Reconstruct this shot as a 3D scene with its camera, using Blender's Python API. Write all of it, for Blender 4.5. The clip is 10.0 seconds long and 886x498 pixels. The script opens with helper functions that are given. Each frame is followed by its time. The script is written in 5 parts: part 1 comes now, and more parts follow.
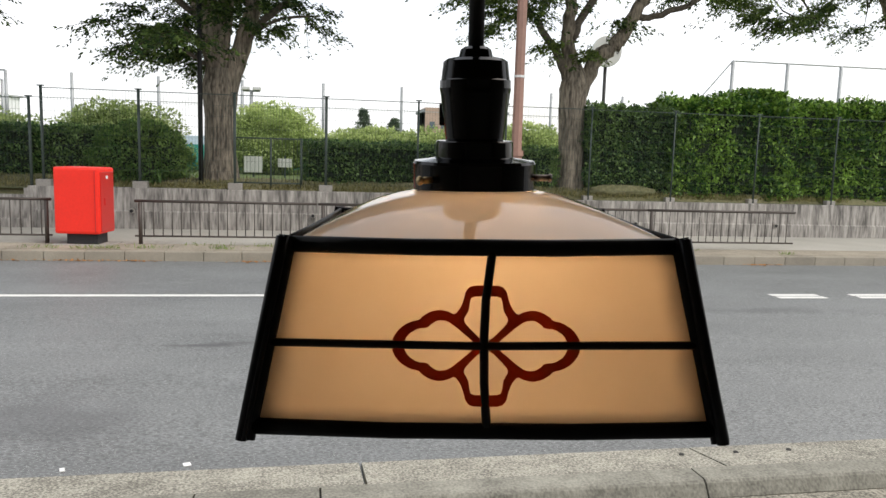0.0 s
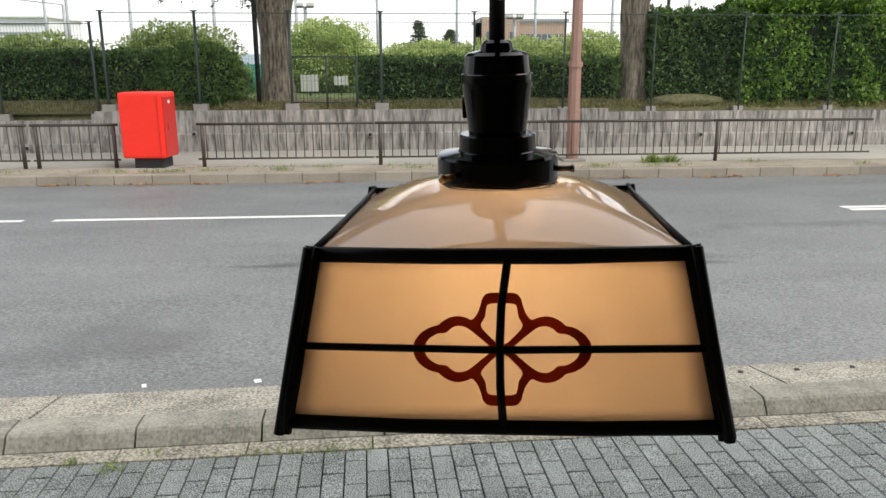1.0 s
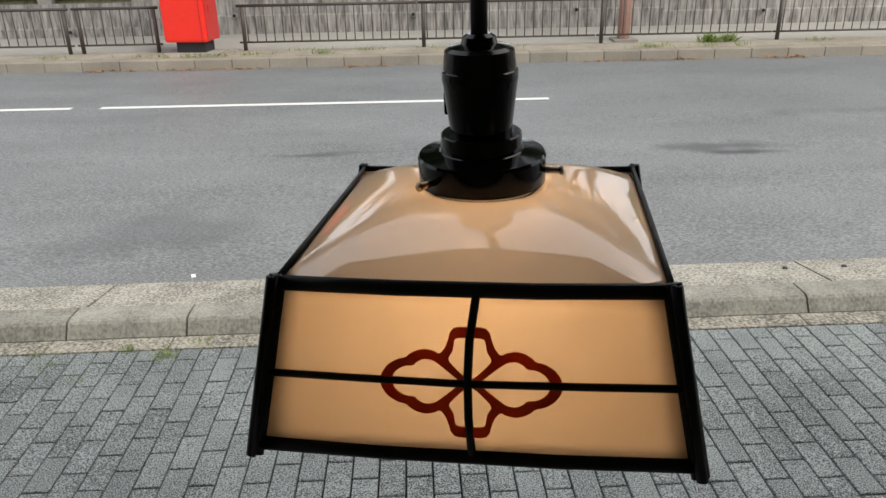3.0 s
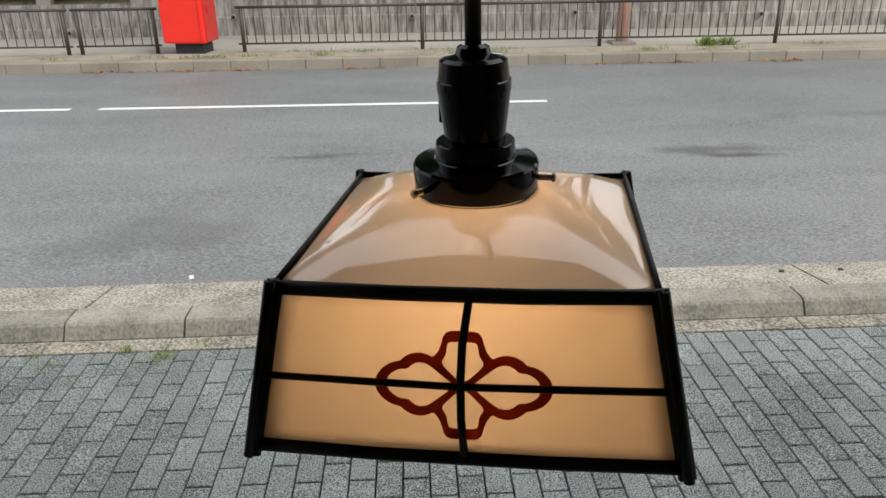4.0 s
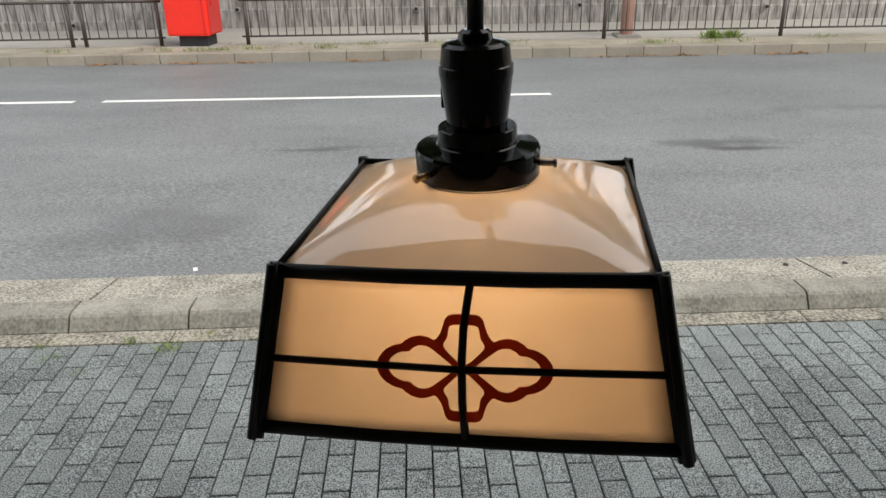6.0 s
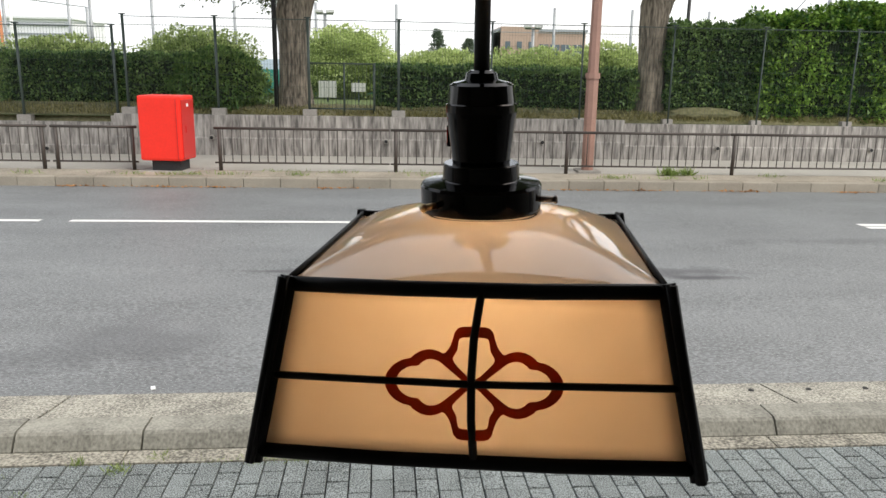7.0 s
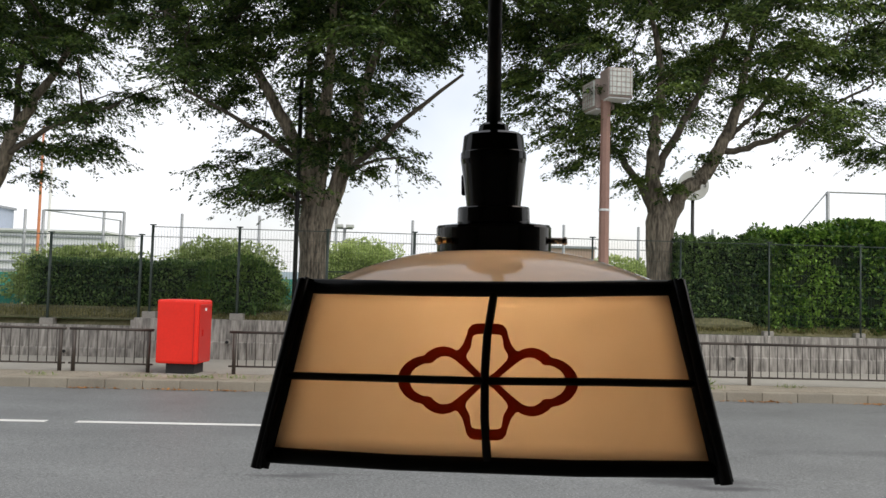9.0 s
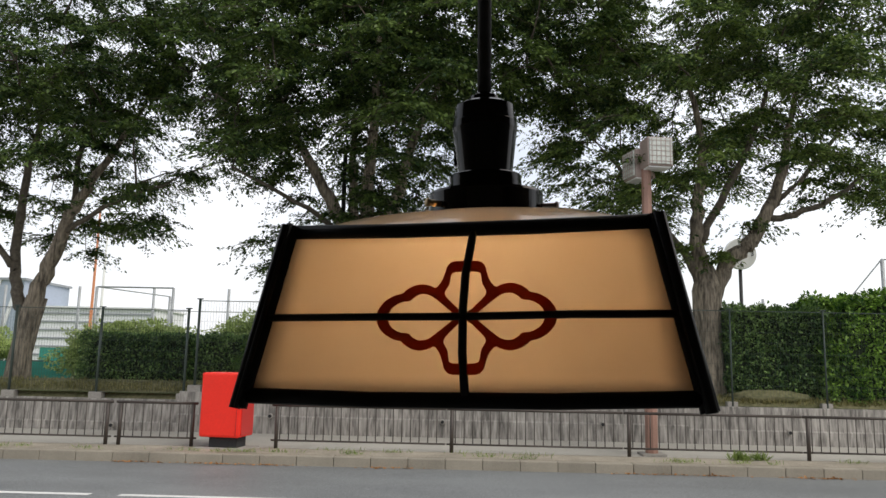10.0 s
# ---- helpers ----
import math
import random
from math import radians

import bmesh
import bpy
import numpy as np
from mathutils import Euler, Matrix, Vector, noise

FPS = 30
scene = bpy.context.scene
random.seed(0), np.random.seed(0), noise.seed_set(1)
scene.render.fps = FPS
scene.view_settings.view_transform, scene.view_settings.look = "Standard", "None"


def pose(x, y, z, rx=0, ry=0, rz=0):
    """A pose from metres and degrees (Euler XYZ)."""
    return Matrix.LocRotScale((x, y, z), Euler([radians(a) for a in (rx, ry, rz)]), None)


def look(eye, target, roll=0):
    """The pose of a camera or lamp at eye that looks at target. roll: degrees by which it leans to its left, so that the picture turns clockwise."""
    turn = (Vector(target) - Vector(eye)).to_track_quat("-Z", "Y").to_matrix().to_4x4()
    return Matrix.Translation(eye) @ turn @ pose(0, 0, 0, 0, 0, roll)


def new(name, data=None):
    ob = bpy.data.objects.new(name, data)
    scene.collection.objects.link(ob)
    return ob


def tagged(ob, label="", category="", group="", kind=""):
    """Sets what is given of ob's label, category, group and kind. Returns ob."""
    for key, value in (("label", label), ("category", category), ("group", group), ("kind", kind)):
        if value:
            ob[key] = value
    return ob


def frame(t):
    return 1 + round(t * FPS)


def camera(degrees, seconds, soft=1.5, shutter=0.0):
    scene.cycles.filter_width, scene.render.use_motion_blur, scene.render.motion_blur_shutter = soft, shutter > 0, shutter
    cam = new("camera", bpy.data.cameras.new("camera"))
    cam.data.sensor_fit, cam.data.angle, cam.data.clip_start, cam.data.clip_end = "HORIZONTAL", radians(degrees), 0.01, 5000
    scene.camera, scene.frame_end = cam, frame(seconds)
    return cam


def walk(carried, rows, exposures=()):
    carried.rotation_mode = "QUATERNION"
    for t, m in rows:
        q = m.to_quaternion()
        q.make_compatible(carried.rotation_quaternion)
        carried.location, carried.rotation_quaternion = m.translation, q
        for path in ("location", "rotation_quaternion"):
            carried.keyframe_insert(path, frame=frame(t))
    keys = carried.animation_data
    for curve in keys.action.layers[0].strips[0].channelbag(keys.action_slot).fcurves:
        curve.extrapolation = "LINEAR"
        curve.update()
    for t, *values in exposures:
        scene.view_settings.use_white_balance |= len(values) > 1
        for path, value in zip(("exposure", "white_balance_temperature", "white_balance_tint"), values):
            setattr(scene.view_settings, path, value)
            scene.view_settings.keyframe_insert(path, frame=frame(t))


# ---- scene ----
cam = camera(61.6, 10.0)

PATH = [
    (0, (-0.168, -0.602, 1.743), (0.145, 1.357, 1.49), 1.7),
    (0.5, (-0.162, -0.607, 1.767), (0.061, 1.337, 1.351), 0.8),
    (1, (-0.151, -0.611, 1.787), (0.002, 1.324, 1.307), -0.1),
    (1.5, (-0.138, -0.592, 1.81), (-0.034, 1.307, 1.19), -0.7),
    (2, (-0.125, -0.576, 1.832), (-0.08, 1.276, 1.079), -1.8),
    (2.5, (-0.119, -0.573, 1.839), (-0.086, 1.263, 1.046), -1.5),
    (3, (-0.114, -0.577, 1.844), (-0.091, 1.266, 1.066), -1.1),
    (4.5, (-0.112, -0.585, 1.849), (-0.083, 1.259, 1.076), -0.8),
    (5, (-0.113, -0.586, 1.849), (-0.094, 1.241, 1.037), -1.0),
    (6.3, (-0.111, -0.588, 1.841), (-0.091, 1.261, 1.079), -0.8),
    (6.5, (-0.119, -0.594, 1.832), (-0.063, 1.293, 1.171), -0.5),
    (7, (-0.133, -0.609, 1.798), (-0.017, 1.334, 1.338), 1.0),
    (7.5, (-0.138, -0.619, 1.77), (-0.023, 1.357, 1.488), 1.5),
    (8, (-0.142, -0.626, 1.741), (-0.026, 1.368, 1.639), 1.6),
    (8.5, (-0.14, -0.631, 1.718), (-0.037, 1.367, 1.727), 1.6),
    (9, (-0.133, -0.633, 1.704), (-0.061, 1.363, 1.805), 1.5),
    (9.5, (-0.113, -0.632, 1.681), (-0.066, 1.361, 1.844), 1.4),
    (10, (-0.102, -0.628, 1.643), (-0.151, 1.349, 1.94), 1.2),
]
walk(cam, [(t, look(eye, target, roll)) for t, eye, target, roll in PATH],
     exposures=[(0, 0.38, 6720, 10), (1.0, 0.52, 6720, 10), (3.0, 0.45, 6720, 10), (6.5, 0.5, 6720, 10), (7.4, 0.58, 6720, 10), (8.5, 0.14, 6720, 10), (9.2, 0.05, 6720, 10), (10.0, 0.05, 6720, 10)])

# ---- sky and sun: bright overcast ----
world = bpy.data.worlds.new("sky")
scene.world = world
world.use_nodes = True
wn, wl = world.node_tree.nodes, world.node_tree.links
sky = wn.new("ShaderNodeTexSky")
sky.sky_type, sky.sun_disc = "NISHITA", False
sky.sun_elevation, sky.sun_rotation = radians(52), radians(60)
sky.air_density, sky.dust_density = 1.0, 3.0
cloud = wn.new("ShaderNodeMix")
cloud.data_type = "RGBA"
veil, veil_range, sky_way = wn.new("ShaderNodeTexNoise"), wn.new("ShaderNodeMapRange"), wn.new("ShaderNodeTexCoord")
veil.inputs["Scale"].default_value, veil.inputs["Detail"].default_value = 2.6, 5
veil_range.inputs[1].default_value, veil_range.inputs[2].default_value = 0.35, 0.65
veil_range.inputs[3].default_value, veil_range.inputs[4].default_value = 0.45, 0.9
wl.new(sky_way.outputs["Generated"], veil.inputs[0])
wl.new(veil.outputs[0], veil_range.inputs[0])
wl.new(veil_range.outputs[0], cloud.inputs[0])
cloud.inputs[7].default_value = (7.7, 7.95, 8.4, 1)
wl.new(sky.outputs[0], cloud.inputs[6])
wl.new(cloud.outputs[2], wn["Background"].inputs[0])
wn["Background"].inputs[1].default_value = 0.15

sun = new("sun", bpy.data.lights.new("sun", "SUN"))
sun.data.energy, sun.data.angle, sun.data.color = 2.0, radians(30), (1.0, 0.96, 0.9)
sun.matrix_world = look((12, -8, 20), (0, 2, 0))


# ---- materials ----
def mat(name, color, rough=0.6, metal=0.0, vary=0.25, grain=40.0, stain=1.5, bump=0.2, coat=0.0, dark=None,
        piece=0.0, stretch=(1, 1, 1), bump_dist=0.005, spec=0.5, sharp=0.17, broad_share=0.5):
    """A surface with fine grain, broad stains and relief, sized in metres; piece: how much single pieces differ."""
    m = bpy.data.materials.new(name)
    m.use_nodes = True
    n, l = m.node_tree.nodes, m.node_tree.links
    p = n["Principled BSDF"]
    p.inputs["Roughness"].default_value, p.inputs["Metallic"].default_value = rough, metal
    p.inputs["Coat Weight"].default_value = coat
    p.inputs["Specular IOR Level"].default_value = spec
    p.inputs["Coat Roughness"].default_value = 0.08
    geo = n.new("ShaderNodeNewGeometry")
    mp = n.new("ShaderNodeMapping")
    mp.inputs["Scale"].default_value = stretch
    l.new(geo.outputs["Position"], mp.inputs[0])
    fine, broad = n.new("ShaderNodeTexNoise"), n.new("ShaderNodeTexNoise")
    fine.inputs["Scale"].default_value, fine.inputs["Detail"].default_value = grain, 4
    broad.inputs["Scale"].default_value, broad.inputs["Detail"].default_value = stain, 6
    broad.inputs["Roughness"].default_value = 0.65
    l.new(mp.outputs[0], fine.inputs[0])
    l.new(mp.outputs[0], broad.inputs[0])
    add = n.new("ShaderNodeMath")
    add.operation = "MULTIPLY_ADD"
    add.inputs[1].default_value = 1 - broad_share
    half = n.new("ShaderNodeMath")
    half.operation = "MULTIPLY"
    half.inputs[1].default_value = broad_share
    l.new(broad.outputs[0], half.inputs[0])
    l.new(fine.outputs[0], add.inputs[0])
    l.new(half.outputs[0], add.inputs[2])
    last = add
    if piece:
        info = n.new("ShaderNodeObjectInfo")
        isl = n.new("ShaderNodeMath")
        isl.operation = "ADD"
        l.new(info.outputs["Random"], isl.inputs[0])
        l.new(geo.outputs["Random Per Island"], isl.inputs[1])
        fr = n.new("ShaderNodeMath")
        fr.operation = "FRACT"
        l.new(isl.outputs[0], fr.inputs[0])
        sub = n.new("ShaderNodeMath")
        sub.operation = "MULTIPLY_ADD"
        sub.inputs[1].default_value = piece
        sub.inputs[2].default_value = -piece / 2
        l.new(fr.outputs[0], sub.inputs[0])
        both = n.new("ShaderNodeMath")
        l.new(last.outputs[0], both.inputs[0])
        l.new(sub.outputs[0], both.inputs[1])
        last = both
    ramp = n.new("ShaderNodeValToRGB")
    lo = dark or tuple(c * (1 - vary) for c in color)
    hi = tuple(min(1, c * (1 + vary)) for c in color)
    ramp.color_ramp.elements[0].position, ramp.color_ramp.elements[0].color = 0.5 - sharp, (*lo, 1)
    ramp.color_ramp.elements[1].position, ramp.color_ramp.elements[1].color = 0.5 + sharp, (*hi, 1)
    l.new(last.outputs[0], ramp.inputs[0])
    l.new(ramp.outputs[0], p.inputs["Base Color"])
    if bump:
        b = n.new("ShaderNodeBump")
        b.inputs["Strength"].default_value, b.inputs["Distance"].default_value = bump, bump_dist
        l.new(fine.outputs[0], b.inputs["Height"])
        l.new(b.outputs[0], p.inputs["Normal"])
    return m


def leaf_mat(name, color, light, through_light=0.35, gloss=0.3):
    m = bpy.data.materials.new(name)
    m.use_nodes = True
    n, l = m.node_tree.nodes, m.node_tree.links
    p, out = n["Principled BSDF"], n["Material Output"]
    p.inputs["Roughness"].default_value = 0.5
    p.inputs["Specular IOR Level"].default_value = gloss
    geo = n.new("ShaderNodeNewGeometry")
    noise_tex = n.new("ShaderNodeTexNoise")
    noise_tex.inputs["Scale"].default_value = 0.9
    l.new(geo.outputs["Position"], noise_tex.inputs[0])
    mix_f = n.new("ShaderNodeMath")
    mix_f.operation = "MULTIPLY_ADD"
    mix_f.inputs[1].default_value, mix_f.inputs[2].default_value = 0.6, -0.3
    l.new(geo.outputs["Random Per Island"], mix_f.inputs[0])
    s = n.new("ShaderNodeMath")
    l.new(mix_f.outputs[0], s.inputs[0])
    l.new(noise_tex.outputs[0], s.inputs[1])
    ramp = n.new("ShaderNodeValToRGB")
    ramp.color_ramp.elements[0].position, ramp.color_ramp.elements[0].color = 0.3, (*color, 1)
    ramp.color_ramp.elements[1].position, ramp.color_ramp.elements[1].color = 0.75, (*light, 1)
    l.new(s.outputs[0], ramp.inputs[0])
    l.new(ramp.outputs[0], p.inputs["Base Color"])
    tr, mx = n.new("ShaderNodeBsdfTranslucent"), n.new("ShaderNodeMixShader")
    mx.inputs[0].default_value = through_light
    l.new(ramp.outputs[0], tr.inputs[0])
    l.new(p.outputs[0], mx.inputs[1])
    l.new(tr.outputs[0], mx.inputs[2])
    l.new(mx.outputs[0], out.inputs[0])
    return m


def glass_mat(name, color, deep, share, gloss=1.6):
    """Opal stained glass: glossy on top, lets a warm part of the light through."""
    m = bpy.data.materials.new(name)
    m.use_nodes = True
    n, l = m.node_tree.nodes, m.node_tree.links
    p, out = n["Principled BSDF"], n["Material Output"]
    p.inputs["Roughness"].default_value = 0.6
    p.inputs["Specular IOR Level"].default_value = 0.0
    geo = n.new("ShaderNodeNewGeometry")
    t1 = n.new("ShaderNodeTexNoise")
    t1.inputs["Scale"].default_value, t1.inputs["Detail"].default_value = 60, 5
    l.new(geo.outputs["Position"], t1.inputs[0])
    ramp = n.new("ShaderNodeValToRGB")
    ramp.color_ramp.elements[0].position, ramp.color_ramp.elements[0].color = 0.3, (*deep, 1)
    ramp.color_ramp.elements[1].position, ramp.color_ramp.elements[1].color = 0.7, (*color, 1)
    l.new(t1.outputs[0], ramp.inputs[0])
    l.new(ramp.outputs[0], p.inputs["Base Color"])
    b = n.new("ShaderNodeBump")
    b.inputs["Strength"].default_value, b.inputs["Distance"].default_value = 0.02, 0.001
    l.new(t1.outputs[0], b.inputs["Height"])
    l.new(b.outputs[0], p.inputs["Normal"])
    tr, mx = n.new("ShaderNodeBsdfTranslucent"), n.new("ShaderNodeMixShader")
    mx.inputs[0].default_value = share
    l.new(ramp.outputs[0], tr.inputs[0])
    l.new(p.outputs[0], mx.inputs[1])
    l.new(tr.outputs[0], mx.inputs[2])
    gl, fr, top = n.new("ShaderNodeBsdfGlossy"), n.new("ShaderNodeFresnel"), n.new("ShaderNodeMixShader")
    gl.inputs["Roughness"].default_value = 0.006
    fr.inputs[0].default_value = gloss
    l.new(b.outputs[0], gl.inputs["Normal"])
    l.new(fr.outputs[0], top.inputs[0])
    l.new(mx.outputs[0], top.inputs[1])
    l.new(gl.outputs[0], top.inputs[2])
    l.new(top.outputs[0], out.inputs[0])
    return m


def asphalt_mat():
    """Worn asphalt: pale stone specks, lengthwise wear, a few dark oil stains and a painted broad shade, with ragged
    edges.
    """
    m = mat("asphalt", (0.168, 0.176, 0.178), 0.6, spec=0.6, vary=0.42, sharp=0.11, broad_share=0.25, grain=90, stain=0.9, bump=0.5, stretch=(0.45, 1, 1), bump_dist=0.004)
    n, l = m.node_tree.nodes, m.node_tree.links
    p = n["Principled BSDF"]
    last = p.inputs["Base Color"].links[0].from_socket
    geo = n.new("ShaderNodeNewGeometry")
    rag = n.new("ShaderNodeTexNoise")
    rag.inputs["Scale"].default_value, rag.inputs["Detail"].default_value = 2.2, 7
    l.new(geo.outputs["Position"], rag.inputs[0])
    speck = n.new("ShaderNodeTexVoronoi")
    speck.inputs["Scale"].default_value = 55
    l.new(geo.outputs["Position"], speck.inputs[0])
    lim = n.new("ShaderNodeMath")
    lim.operation = "LESS_THAN"
    lim.inputs[1].default_value = 0.16
    l.new(speck.outputs["Distance"], lim.inputs[0])
    pale = n.new("ShaderNodeMix")
    pale.data_type = "RGBA"
    pale.inputs[7].default_value = (0.52, 0.52, 0.50, 1)
    amount = n.new("ShaderNodeMath")
    amount.operation = "MULTIPLY"
    amount.inputs[1].default_value = 0.8
    l.new(lim.outputs[0], amount.inputs[0])
    l.new(amount.outputs[0], pale.inputs[0])
    l.new(last, pale.inputs[6])
    last = pale.outputs[2]
    for (x, y), (sx, sy), deep in STAINS_AND_SHADE:
        mp = n.new("ShaderNodeMapping")
        mp.vector_type = "TEXTURE"
        mp.inputs["Location"].default_value, mp.inputs["Scale"].default_value = (x, y, -0.03), (sx, sy, 1)
        l.new(geo.outputs["Position"], mp.inputs[0])
        ln = n.new("ShaderNodeVectorMath")
        ln.operation = "LENGTH"
        l.new(mp.outputs[0], ln.inputs[0])
        mix_n = n.new("ShaderNodeMath")
        mix_n.operation = "MULTIPLY_ADD"
        mix_n.inputs[1].default_value = 2.2
        l.new(rag.outputs[0], mix_n.inputs[0])
        l.new(ln.outputs["Value"], mix_n.inputs[2])
        rr = n.new("ShaderNodeMapRange")
        rr.inputs[1].default_value, rr.inputs[2].default_value = 1.5, 2.3
        rr.inputs[3].default_value, rr.inputs[4].default_value = deep, 0.0
        l.new(mix_n.outputs[0], rr.inputs[0])
        mx = n.new("ShaderNodeMix")
        mx.data_type = "RGBA"
        mx.inputs[7].default_value = (0.06, 0.06, 0.065, 1)
        l.new(rr.outputs[0], mx.inputs[0])
        l.new(last, mx.inputs[6])
        last = mx.outputs[2]
    l.new(last, p.inputs["Base Color"])
    return m


# the patch at (-2.0, 4.2) is a broad shade put into the colour
STAINS_AND_SHADE = [((-1.3, 6.17), (0.40, 0.07), 0.8), ((-0.85, 6.25), (0.5, 0.06), 0.5), ((2.62, 6.2), (0.6, 0.17), 0.75), ((2.74, 5.97), (0.35, 0.09), 0.95),
          ((-2.0, 4.2), (0.7, 0.5), 0.4), ((0.6, 5.0), (1.5, 0.4), 0.25), ((5.0, 7.6), (1.2, 0.2), 0.4)]

